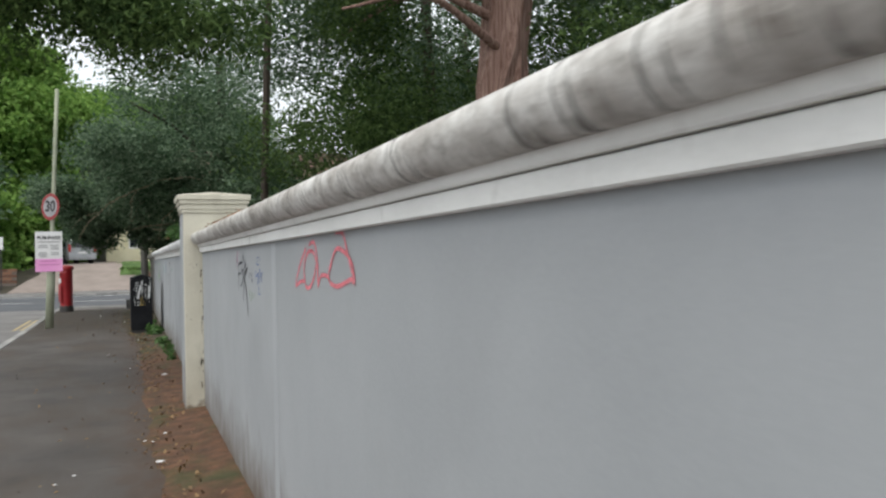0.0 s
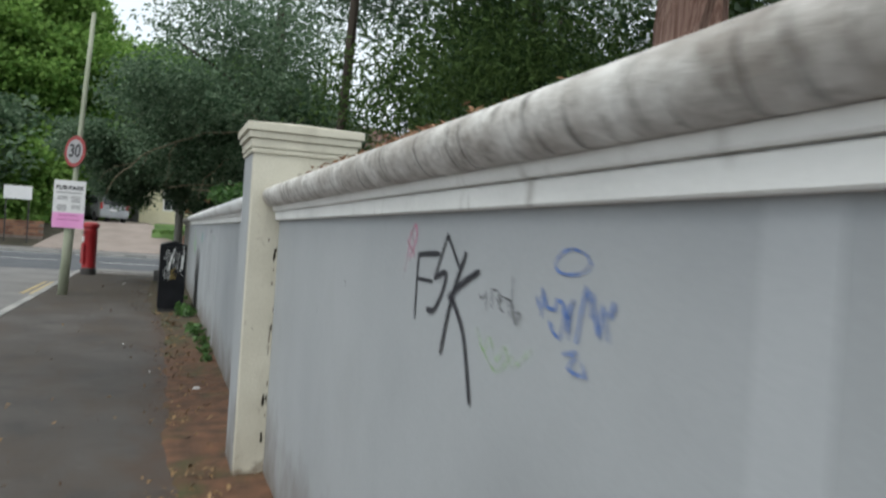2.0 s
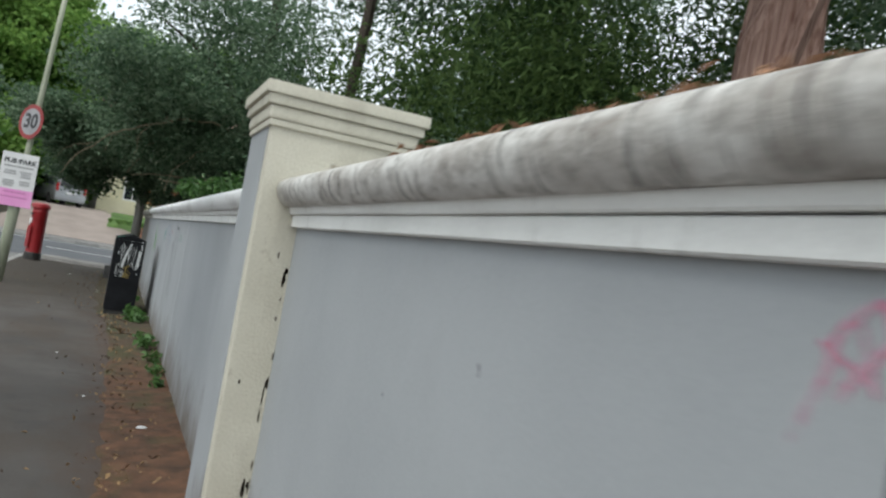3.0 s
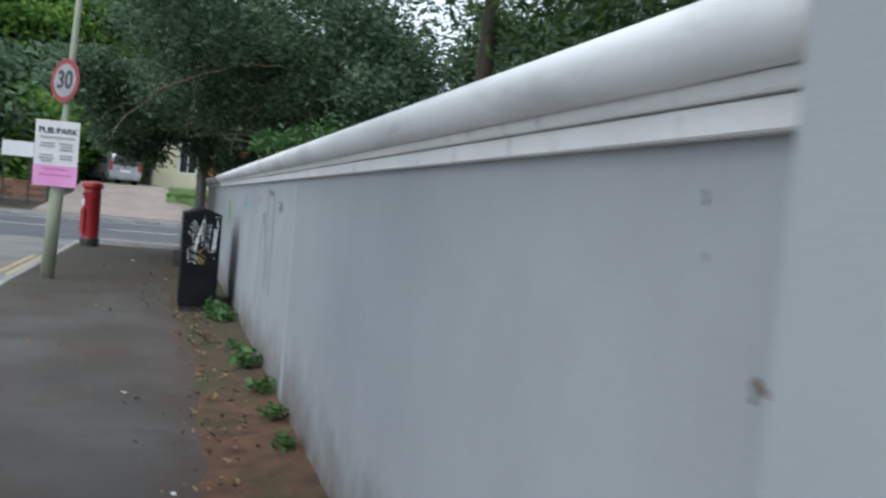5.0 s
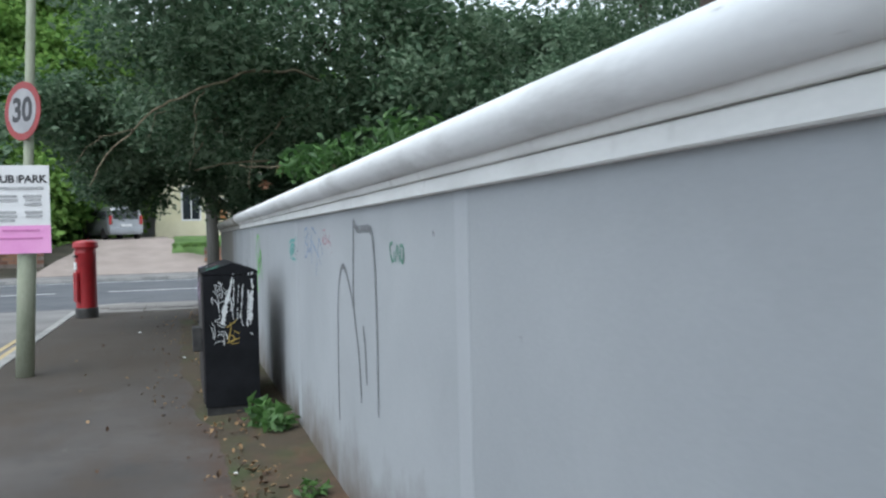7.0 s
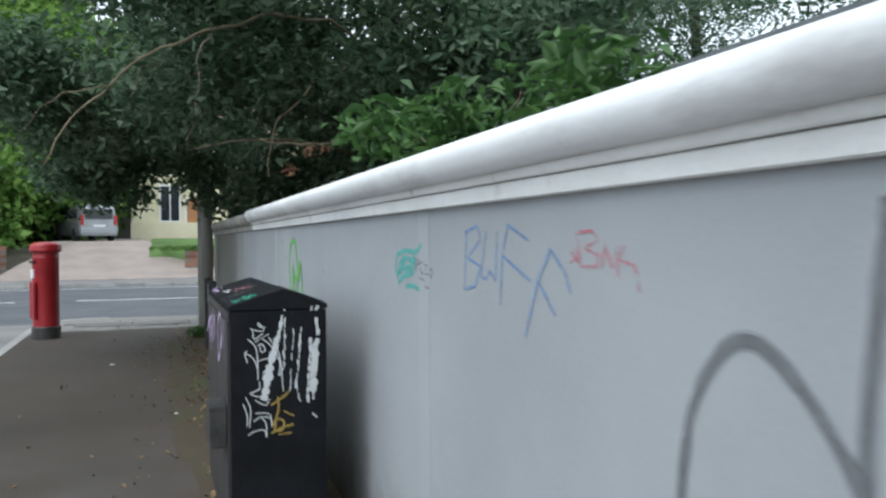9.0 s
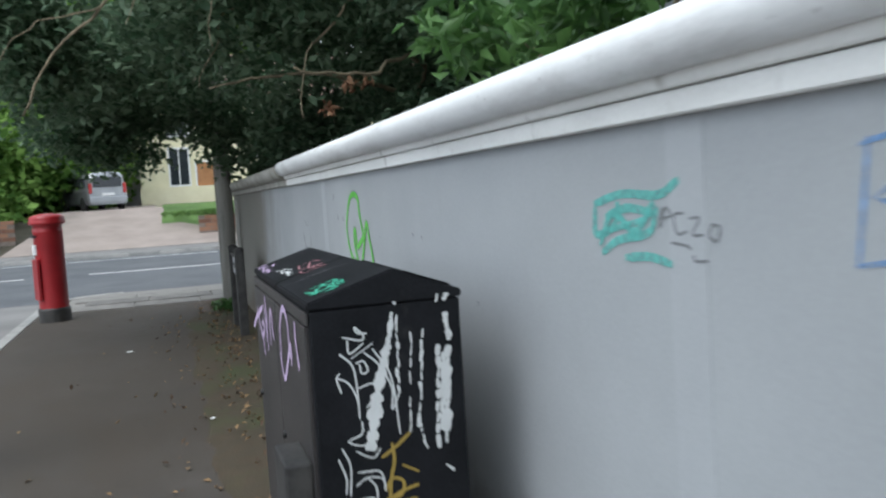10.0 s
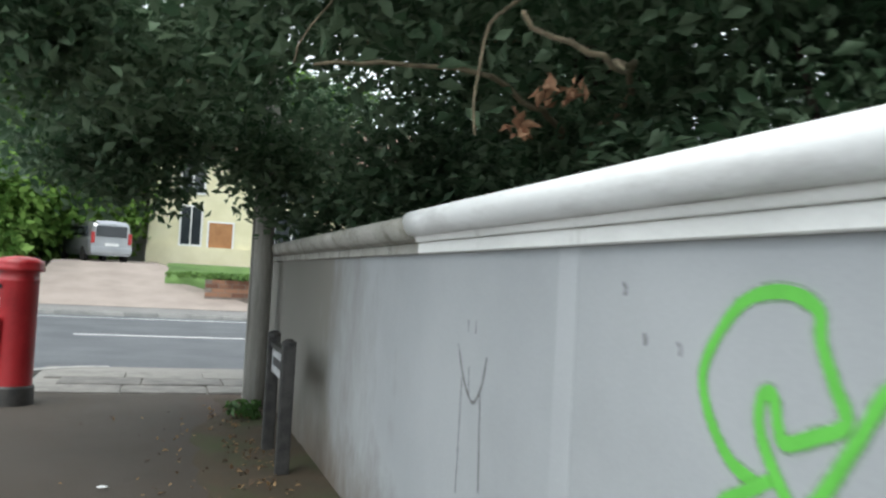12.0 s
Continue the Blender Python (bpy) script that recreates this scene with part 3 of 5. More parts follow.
tag_on("graffiti", [
    [(5.736, 1.205), (5.736, 1.30), (5.734, 1.37)], [(5.734, 1.368), (5.65, 1.373), (5.569, 1.375)], [(5.736, 1.307), (5.609, 1.307)],
    [(5.512, 1.421), (5.59, 1.318)], [(5.59, 1.318), (5.51, 1.332), (5.53, 1.284), (5.58, 1.242), (5.634, 1.236)],
    [(5.512, 1.421), (5.424, 1.352)], [(5.383, 1.382), (5.458, 1.28), (5.512, 1.148)], [(5.30, 1.346), (5.389, 1.318), (5.48, 1.278)],
    [(5.455, 1.28), (5.38, 1.22), (5.345, 1.165), (5.304, 1.071)],
], 0.014, MARK_BLACK, on_wall, "black marker letters scrawled on the grey wall")
tag_on("graffiti", [[(5.29, 1.301), (5.279, 1.291), (5.256, 1.302)], [(5.254, 1.309), (5.247, 1.273)], [(5.218, 1.279), (5.224, 1.314), (5.195, 1.315)], [(5.186, 1.293), (5.17, 1.3), (5.177, 1.31), (5.193, 1.3), (5.172, 1.278), (5.157, 1.277)], [(5.162, 1.304), (5.121, 1.301)], [(5.137, 1.302), (5.126, 1.268)], [(5.116, 1.272), (5.115, 1.294), (5.121, 1.298), (5.101, 1.261)], [(5.082, 1.281), (5.102, 1.281), (5.095, 1.256), (5.081, 1.276), (5.082, 1.286)], [(5.118, 1.346), (5.119, 1.304)]], 0.004, PEN_DARK, on_wall, "small dark handwriting on the grey wall", curved=False)
tag_on("graffiti", [[(4.83, 1.382), (4.846, 1.395), (4.885, 1.403), (4.918, 1.4), (4.946, 1.385), (4.948, 1.37), (4.918, 1.362), (4.87, 1.364), (4.84, 1.373), (4.83, 1.382)]], 0.006, BLUE_PALE, on_wall, "blue pen ring on the grey wall")
tag_on("graffiti", [[(5.015, 1.317), (5.005, 1.299)], [(4.992, 1.285), (4.993, 1.334), (4.972, 1.302), (4.94, 1.3), (4.936, 1.317), (4.915, 1.316), (4.908, 1.294), (4.884, 1.292)], [(4.958, 1.279), (4.944, 1.262), (4.918, 1.255), (4.909, 1.275), (4.905, 1.312), (4.887, 1.259), (4.887, 1.31), (4.873, 1.323), (4.892, 1.295)], [(4.86, 1.256), (4.851, 1.3), (4.838, 1.347), (4.821, 1.316), (4.815, 1.299)], [(4.817, 1.338), (4.8, 1.292), (4.79, 1.272), (4.784, 1.323), (4.761, 1.271)], [(4.762, 1.309), (4.751, 1.32), (4.751, 1.33), (4.759, 1.305)], [(4.899, 1.232), (4.854, 1.242), (4.88, 1.21), (4.856, 1.208), (4.82, 1.209), (4.835, 1.227)]], 0.0075, BLUE_PALE, on_wall, "blue pen scribble on the grey wall", curved=False)
tag_on("graffiti", [[(5.29, 1.23), (5.25, 1.19), (5.22, 1.22), (5.18, 1.18), (5.14, 1.21), (5.1, 1.18), (5.02, 1.22)], [(5.27, 1.20), (5.18, 1.16), (5.1, 1.2)]], 0.008, GREEN_PALE, on_wall, "faint lime chalk scribble on the wall")
tag_on("graffiti", [[(5.86, 1.30), (5.83, 1.37), (5.82, 1.412), (5.777, 1.443), (5.76, 1.41), (5.79, 1.38), (5.81, 1.35)], [(5.84, 1.40), (5.78, 1.37)], [(5.80, 1.43), (5.77, 1.36)]], 0.010, PINK_PALE, on_wall, "faint pink sprayed mark on the wall", halo=spray("pink_overspray", (0.74, 0.36, 0.48), cover=0.16, grain=30))
tag_on("graffiti", [[(15.64, 0.40), (15.64, 0.63), (15.608, 0.992), (15.53, 1.15), (15.432, 1.202), (15.32, 1.14), (15.216, 1.03), (15.15, 0.90), (15.104, 0.796), (15.07, 0.6)],
                    [(15.2, 1.02), (15.199, 1.12), (15.165, 1.39), (15.15, 1.407), (15.09, 1.385), (15.025, 1.378), (14.836, 1.378), (14.77, 1.345), (14.732, 1.179), (14.725, 0.914), (14.73, 0.6)],
                    [(14.995, 0.94), (14.964, 0.84), (14.95, 0.7)]], 0.024, GREY, on_wall, "large grey sprayed outline of arches on the wall", halo=GREY_MIST)
tag_on("graffiti", [[(14.43, 1.32), (14.47, 1.31), (14.46, 1.265), (14.42, 1.25), (14.41, 1.285)], [(14.39, 1.25), (14.36, 1.31), (14.33, 1.25)], [(14.31, 1.26), (14.31, 1.31), (14.27, 1.30), (14.28, 1.25), (14.31, 1.26)]], 0.013, GREEN_DARK, on_wall, "faded dark green letters on the wall")
tag_on("graffiti", [[(16.717, 1.398), (16.739, 1.216)], [(16.73, 1.39), (16.63, 1.41), (16.60, 1.37), (16.71, 1.314), (16.60, 1.29), (16.65, 1.23), (16.74, 1.216)],
                    [(16.56, 1.39), (16.60, 1.26), (16.56, 1.255), (16.53, 1.28), (16.49, 1.25), (16.475, 1.39)], [(16.40, 1.41), (16.44, 1.33), (16.455, 1.19)], [(16.407, 1.41), (16.268, 1.365)], [(16.439, 1.325), (16.26, 1.263)],
                    [(16.293, 1.119), (16.22, 1.26), (16.145, 1.345), (16.07, 1.29), (16.042, 1.245)], [(16.215, 1.265), (16.121, 1.186)]], 0.009, BLUE, on_wall, "blue crayon capital letters on the wall", curved=False)
tag_on("graffiti", [[(16.047, 1.314), (16.009, 1.328), (16.025, 1.347)], [(16.046, 1.341), (15.993, 1.309)], [(16.013, 1.379), (15.993, 1.309)], [(16.013, 1.383), (15.946, 1.387), (15.917, 1.366), (15.98, 1.348), (15.913, 1.333), (15.923, 1.309), (15.993, 1.307)], [(15.899, 1.306), (15.889, 1.36), (15.859, 1.307)], [(15.859, 1.307), (15.836, 1.354), (15.835, 1.29)], [(15.808, 1.354), (15.832, 1.325), (15.773, 1.315), (15.759, 1.293), (15.755, 1.262)]], 0.007, spray("faint_red_crayon", (0.62, 0.18, 0.22), cover=0.6, grain=35), on_wall, "faint red crayon letters on the wall", curved=False)
tag_on("graffiti", [[(17.50, 1.30), (17.50, 1.24), (17.42, 1.26), (17.40, 1.31)], [(17.50, 1.31), (17.38, 1.33), (17.243, 1.326), (17.174, 1.352)], [(17.45, 1.28), (17.36, 1.30), (17.27, 1.29)], [(17.47, 1.20), (17.40, 1.23), (17.279, 1.25), (17.25, 1.30)], [(17.37, 1.194), (17.28, 1.20), (17.204, 1.19)], [(17.44, 1.25), (17.30, 1.275)], [(17.48, 1.22), (17.42, 1.29), (17.33, 1.25), (17.26, 1.31)]], 0.019, TEAL, on_wall, "teal sprayed scribble on the wall")
tag_on("graffiti", [[(17.23, 1.30), (17.24, 1.26), (17.22, 1.30), (17.20, 1.285), (17.225, 1.28)], [(17.16, 1.29), (17.19, 1.285), (17.18, 1.25), (17.15, 1.255)], [(17.14, 1.28), (17.11, 1.28), (17.13, 1.25), (17.10, 1.25)], [(17.07, 1.27), (17.05, 1.265), (17.06, 1.24), (17.08, 1.25), (17.07, 1.27)], [(17.20, 1.232), (17.15, 1.228), (17.14, 1.222)], [(17.13, 1.21), (17.12, 1.2), (17.087, 1.203)]], 0.006, GREY, on_wall, "small dark grey handwriting on the wall")
tag_on("graffiti", [[(20.09, 1.01), (20.175, 1.04), (20.25, 1.127), (20.262, 1.221), (20.16, 1.342), (20.044, 1.372), (19.955, 1.345), (19.943, 1.29), (19.91, 1.22), (19.881, 1.16), (19.95, 1.125), (20.021, 1.10), (20.04, 1.13), (20.056, 1.181), (20.085, 1.175), (20.09, 1.12), (20.05, 1.05), (19.99, 0.99), (19.93, 1.03), (19.86, 1.13), (19.79, 1.228), (19.75, 1.15), (19.70, 1.06), (19.68, 0.95)],
                    [(20.05, 1.03), (20.12, 0.99), (20.2, 0.94), (20.22, 0.85), (20.12, 0.80)]], 0.027, GREEN, on_wall, "bright green sprayed bubble letter on the wall", halo=GREEN_MIST)
tag_on("graffiti", [[(21.778, 1.122), (21.70, 1.0), (21.60, 0.93), (21.52, 1.0), (21.482, 1.10)], [(21.68, 1.22), (21.68, 1.18)], [(21.60, 1.22), (21.60, 1.18)], [(21.72, 1.0), (21.73, 0.58)], [(21.53, 0.97), (21.50, 0.64)], [(21.65, 1.05), (21.64, 0.95)]], 0.014, GREY_PALE, on_wall, "faint grey scuffs like a handprint on the wall")
for y, z, s in ((9.323, 1.40, 0.02), (9.179, 1.144, 0.024), (9.308, 1.308, 0.012), (13.9, 1.36, 0.02), (13.2, 1.1, 0.014), (19.0, 1.2, 0.02), (18.88, 1.19, 0.016), (20.6, 1.38, 0.03), (20.5, 1.26, 0.025), (20.36, 1.25, 0.025), (19.55, 1.17, 0.012), (18.3, 1.0, 0.014), (11.9, 1.2, 0.012), (7.1, 1.1, 0.012), (6.6, 1.25, 0.02)):
    tag_on("scuff_mark", [[(y, z), (y - s * 0.4, z - s * 0.5), (y - s * 0.3, z - s)]], s * 0.45, GREY_PALE, on_wall, "small grey scuff on the painted wall")
tag_on("snail_stain", [[(9.17, 1.152), (9.15, 1.137), (9.125, 1.137), (9.108, 1.115), (9.104, 1.08), (9.118, 1.03)]], 0.013, spray("brown_smear", (0.15, 0.11, 0.085)), on_wall, "thin brown smear on the blue-grey wall")

# ---- telecom cabinet ----
CX0, CX1, CY0, CY1, CE, CR, CRX = 0.14, 0.545, 17.895, 19.17, 1.098, 1.167, 0.361
cab = thing("telecom_cabinet", 0.34, 18.5, 0, "black metal street cabinet with a ridged lid, covered in graffiti", "street cabinet")
inv = cab.matrix_basis.inverted()


def cab_part(name, bm, material, label="", parent=None):
    ob = part(name, bm, material, parent or cab, label)
    if parent is None:
        ob.matrix_parent_inverse = inv
    return ob


cab_part("plinth", box(CX0 + 0.01, CY0 + 0.01, -0.02, CX1 - 0.01, CY1 - 0.01, 0.07), POST_BLACK)
cab_part("body", box(CX0, CY0, 0.07, CX1, CY1, 1.075, 0.006), BLACK)
o = 0.005
for y0, y1 in ((CY0 - o, 18.49), (18.494, CY1 + o)):
    bm = bmesh.new()
    sec = [(CX0 - o, CE - 0.02), (CX1 + o, CE - 0.02), (CX1 + o, CE), (CRX, CR), (CX0 - o, CE)]
    a, b = ([bm.verts.new((x, y, z)) for x, z in sec] for y in (y0, y1))
    for k in range(5):
        bm.faces.new((a[k], a[(k + 1) % 5], b[(k + 1) % 5], b[k]))
    bm.faces.new(a[::-1])
    bm.faces.new(b)
    bmesh.ops.recalc_face_normals(bm, faces=bm.faces[:])
    bmesh.ops.bevel(bm, geom=bm.edges[:], offset=0.004, segments=2, affect="EDGES")
    cab_part("lid", bm, BLACK, "pitched black lid")
bm = box(-0.07, -0.25, 0.0, 0.07, 0.25, 0.005, 0.002)
flap = cab_part("lid_flap", bm, BLACK, "raised black flap on the back slope of the lid")
flap.matrix_basis = pose(0.48, 18.22, CE + (CR - CE) * (CX1 + o - 0.48) / (CX1 + o - CRX) + 0.0005, 0, math.degrees(math.atan2(CR - CE, CX1 + o - CRX)), 0)
cab_part("rail", box(CX0 - 0.010, CY0, 1.040, CX0 - 0.002, CY1, 1.072, 0.003), BLACK_SIDE, "scuffed rail under the lid")
for y0, y1 in ((CY0 + 0.02, 18.505), (18.515, CY1 - 0.02)):
    door = cab_part("door", box(CX0 - 0.012, y0, 0.10, CX0 + 0.004, y1, 1.035, 0.004), BLACK_SIDE, "scuffed black door")
    h = part("lock", lathe([(0, 0), (0.012, 0), (0.012, 0.012), (0, 0.012)], 12), POST_BLACK, door)
    h.matrix_basis = pose(CX0 - 0.012, y1 - 0.06, 0.62, 0, -90, 0)
cab_part("meter_box", box(CX0 - 0.085, 17.93, 0.50, CX0 - 0.012, 18.14, 0.68, 0.008), POST_BLACK, "small black box on the cabinet's door side")


def on_end(p):
    return Vector((p.x, CY0 - 0.002 - p.z * 0.6, p.y))


def on_side(p):
    return Vector((CX0 - 0.0138 - p.z * 0.6, p.x, p.y))


def on_roof(p):
    return Vector((p.x, p.y, CE + (CR - CE) * (p.x - CX0 + o) / (CRX - CX0 + o) + 0.0015 + p.z * 0.6))


def cab_tag(name, strokes, w, m, f, label, curved=True):
    ob = tag_on(name, strokes, w, m, f, label, cab, curved)
    ob.matrix_parent_inverse = inv


rng = random.Random(5)
torn = []
for x0, x1, z0, z1, w in ((0.362, 0.364, 1.075, 1.106, 0.009), (0.357, 0.338, 1.052, 0.966, 0.016), (0.338, 0.319, 0.966, 0.905, 0.022), (0.319, 0.298, 0.905, 0.828, 0.030), (0.298, 0.278, 0.828, 0.70, 0.036), (0.367, 0.360, 1.043, 0.836, 0.008), (0.405, 0.385, 1.03, 0.72, 0.007), (0.436, 0.412, 1.0, 0.75, 0.009), (0.412, 0.430, 0.75, 0.68, 0.009), (0.500, 0.508, 1.035, 0.965, 0.018), (0.476, 0.460, 0.952, 0.68, 0.014), (0.502, 0.486, 0.945, 0.69, 0.022), (0.49, 0.474, 0.93, 0.72, 0.022), (0.478, 0.480, 1.07, 1.09, 0.008), (0.498, 0.508, 1.075, 1.088, 0.012), (0.48, 0.50, 0.63, 0.61, 0.008)):
    steps = 9
    for k in range(steps):
        if rng.random() < 0.93:
            f0, f1 = k / steps, (k + rng.uniform(0.6, 1.0)) / steps
            torn.append(([(x0 + (x1 - x0) * f0 + rng.uniform(-0.003, 0.003), z0 + (z1 - z0) * f0), (x0 + (x1 - x0) * f1 + rng.uniform(-0.003, 0.003), z0 + (z1 - z0) * f1)], w * rng.uniform(0.5, 1.2)))
t = new("torn_paper")
t.parent, t["label"] = cab, "strips of torn white paper glued on"
t.matrix_parent_inverse = inv
for k, (s, w) in enumerate(torn):
    bm = bmesh.new()
    stroke(bm, s, w, on_end, False, 0.6, 0.001 + 0.00004 * k)
    part("paper_strip", bm, PAPER, t)
cab_tag("white_tag", [[(0.221, 1.002), (0.268, 0.989), (0.276, 1.001), (0.254, 1.025), (0.261, 1.009), (0.285, 1.006)], [(0.233, 0.993), (0.237, 0.958), (0.275, 0.981)], [(0.241, 0.945), (0.299, 0.978)], [(0.252, 0.931), (0.272, 0.934), (0.282, 0.909), (0.266, 0.903), (0.261, 0.927)], [(0.211, 0.959), (0.24, 0.929), (0.249, 0.889), (0.253, 0.794)], [(0.209, 0.859), (0.199, 0.895), (0.208, 0.91)], [(0.199, 0.9), (0.23, 0.88), (0.25, 0.834), (0.252, 0.786)], [(0.274, 0.957), (0.311, 0.921), (0.343, 0.854), (0.34, 0.799), (0.364, 0.844)], [(0.298, 0.963), (0.342, 0.886), (0.357, 0.732)]], 0.005, PAPER, on_end, "white pen scrawl")
cab_tag("white_tag", [[(0.252, 0.865), (0.293, 0.873), (0.299, 0.844), (0.273, 0.812)], [(0.258, 0.777), (0.256, 0.746), (0.22, 0.73), (0.251, 0.715), (0.283, 0.718)], [(0.238, 0.701), (0.281, 0.678), (0.302, 0.7)], [(0.19, 0.687), (0.207, 0.634), (0.204, 0.594)], [(0.201, 0.714), (0.22, 0.664), (0.215, 0.588)], [(0.239, 0.645), (0.295, 0.64), (0.309, 0.602)], [(0.232, 0.611), (0.262, 0.628), (0.302, 0.619), (0.308, 0.586)], [(0.21, 0.554), (0.234, 0.569), (0.275, 0.572), (0.286, 0.541)], [(0.265, 0.625), (0.284, 0.598), (0.286, 0.541)]], 0.005, PAPER, on_end, "white pen scrawl")
cab_tag("ochre_tag", [[(0.305, 0.675), (0.347, 0.701), (0.382, 0.729)], [(0.334, 0.708), (0.337, 0.662), (0.326, 0.616), (0.319, 0.56)], [(0.308, 0.586), (0.329, 0.615), (0.358, 0.603), (0.353, 0.571), (0.331, 0.563)], [(0.306, 0.557), (0.356, 0.578), (0.398, 0.588)], [(0.36, 0.646), (0.4, 0.624)], [(0.338, 0.549), (0.391, 0.553)]], 0.009, OCHRE, on_end, "ochre marker scrawl")
cab_tag("lilac_tag", [[(19.242, 0.861), (19.104, 0.917), (18.88, 0.978)], [(19.05, 0.958), (19.032, 0.928), (18.967, 0.884), (18.918, 0.868), (18.851, 0.904), (18.877, 0.925), (18.912, 0.913)], [(18.918, 0.868), (18.898, 0.833), (18.878, 0.806)], [(18.775, 1.027), (18.749, 0.964), (18.765, 0.896), (18.762, 0.844)], [(18.809, 0.992), (18.786, 0.933), (18.772, 0.873)], [(18.662, 0.877), (18.656, 0.939), (18.625, 0.992), (18.592, 0.986), (18.586, 0.941), (18.566, 0.909)]], 0.022, LILAC, on_side, "lilac sprayed letters")
cab_tag("lilac_tag", [[(18.406, 0.888), (18.401, 0.962), (18.309, 1.039), (18.225, 1.023), (18.208, 0.983)], [(18.208, 0.983), (18.202, 0.941), (18.175, 0.895)], [(18.426, 0.882), (18.353, 0.818), (18.244, 0.897), (18.176, 0.948), (18.158, 0.915)], [(18.061, 1.027), (18.06, 0.978), (18.037, 0.935), (18.028, 0.909)]], 0.022, LILAC, on_side, "lilac sprayed letters")
cab_tag("mint_tag", [[(0.181, 18.086), (0.215, 18.09), (0.243, 18.094), (0.25, 18.05), (0.226, 18.038)], [(0.21, 18.081), (0.215, 18.038)], [(0.251, 18.062), (0.231, 18.03), (0.232, 18.007), (0.257, 18.023), (0.252, 17.997), (0.234, 17.984)], [(0.222, 18.033), (0.205, 18.049), (0.185, 18.027), (0.18, 17.991), (0.192, 17.97), (0.212, 17.987), (0.22, 18.014)], [(0.219, 18.002), (0.229, 17.982), (0.256, 17.96)], [(0.216, 17.982), (0.228, 17.94), (0.196, 17.934)], [(0.196, 17.934), (0.213, 17.941)], [(0.214, 17.938), (0.212, 17.922)], [(0.157, 18.042), (0.168, 18.003), (0.173, 17.959)], [(0.159, 17.977), (0.173, 17.954), (0.179, 17.979)]], 0.0085, MINT, on_roof, "mint green marker letters and arrow", False)
cab_tag("pink_tag", [[(0.302, 18.619), (0.29, 18.67), (0.261, 18.679), (0.239, 18.668), (0.231, 18.597), (0.255, 18.586), (0.274, 18.644), (0.25, 18.541), (0.263, 18.521)], [(0.253, 18.529), (0.274, 18.54), (0.301, 18.532)], [(0.263, 18.549), (0.282, 18.477), (0.291, 18.445), (0.252, 18.453), (0.225, 18.456), (0.217, 18.496), (0.224, 18.531), (0.246, 18.519), (0.263, 18.468)], [(0.26, 18.518), (0.284, 18.516)]], 0.006, RUST_PINK, on_roof, "dull pink marker scrawl")
cab_tag("white_pen_tag", [[(0.174, 18.781), (0.198, 18.735), (0.216, 18.667)], [(0.198, 18.769), (0.202, 18.738)], [(0.18, 18.728), (0.19, 18.718)], [(0.185, 18.716), (0.177, 18.676)], [(0.189, 18.695), (0.177, 18.663), (0.181, 18.649)], [(0.193, 18.674), (0.181, 18.643), (0.188, 18.639), (0.195, 18.656)], [(0.184, 18.614), (0.197, 18.646), (0.195, 18.622), (0.184, 18.592)], [(0.185, 18.581), (0.199, 18.614), (0.197, 18.586), (0.189, 18.582), (0.181, 18.534)], [(0.183, 18.534), (0.197, 18.565), (0.201, 18.555)]], 0.005, PAPER, on_roof, "white pen scrawl", False)
cab_tag("lilac_pen_tag", [[(0.154, 19.167), (0.181, 19.139), (0.16, 19.104), (0.141, 19.066)], [(0.146, 19.114), (0.173, 19.024), (0.149, 19.003)], [(0.159, 19.044), (0.144, 18.922), (0.164, 18.964)], [(0.14, 18.89), (0.165, 18.945), (0.154, 18.885), (0.174, 18.908)], [(0.179, 19.024), (0.201, 18.989)], [(0.199, 19.041), (0.186, 18.972)], [(0.147, 18.859), (0.168, 18.842)], [(0.164, 18.888), (0.151, 18.822)]], 0.006, LILAC, on_roof, "small lilac marker scrawl", False)
cab_tag("worn_roof_mark", [[(0.2, 18.35), (0.3, 18.33)], [(0.13, 18.34), (0.35, 18.30)]], 0.004, GREY, on_roof, "thin worn scratch", False)

# ---- pillar box ----
pb = thing("pillar_box", -1.62, 27.5, 0, "red cast-iron pillar box with a black base and flat cap", "postbox")
pb.scale = (0.83, 0.83, 1.0)
part("base", lathe([(0, -0.02), (0.235, -0.02), (0.235, 0.16), (0.222, 0.18), (0, 0.18)], 36), BOX_BLACK, pb, "black painted base", smooth=False)
part("body", lathe([(0.212, 0.17), (0.212, 1.14), (0.218, 1.15), (0.218, 1.165), (0.21, 1.175), (0.21, 1.23), (0.225, 1.25)], 36), RED, pb, smooth=True)
part("cap", lathe([(0.20, 1.24), (0.255, 1.245), (0.262, 1.26), (0.262, 1.285), (0.25, 1.30), (0.255, 1.315), (0.245, 1.345), (0.18, 1.37), (0.06, 1.385), (0, 1.387)], 36), RED, pb, smooth=True)
for a, name, dims, m in ((200, "door", (0.15, 0.012, 0.52, 0.55), RED), (200, "collection_plate", (0.075, 0.008, 0.13, 0.93), WHITE), (200, "posting_slot", (0.11, 0.02, 0.03, 1.10), SIGN_BLACK)):
    w, d, h, z = dims
    q = part(name, box(-w, -0.218 - d, z - h / 2, w, -0.19, z + h / 2, 0.004), m, pb)
    q.matrix_basis = pose(0, 0, 0, 0, 0, -70)
for y, z in ((0.0, 0.62), (0.02, 0.40), (-0.05, 0.85)):
    q = part("sticker", box(-0.03, -0.217, z - 0.05, 0.03, -0.2, z + 0.05), PAPER, pb, "torn white sticker")
    q.matrix_basis = pose(0, 0, 0, 0, 0, -78 + 100 * y)

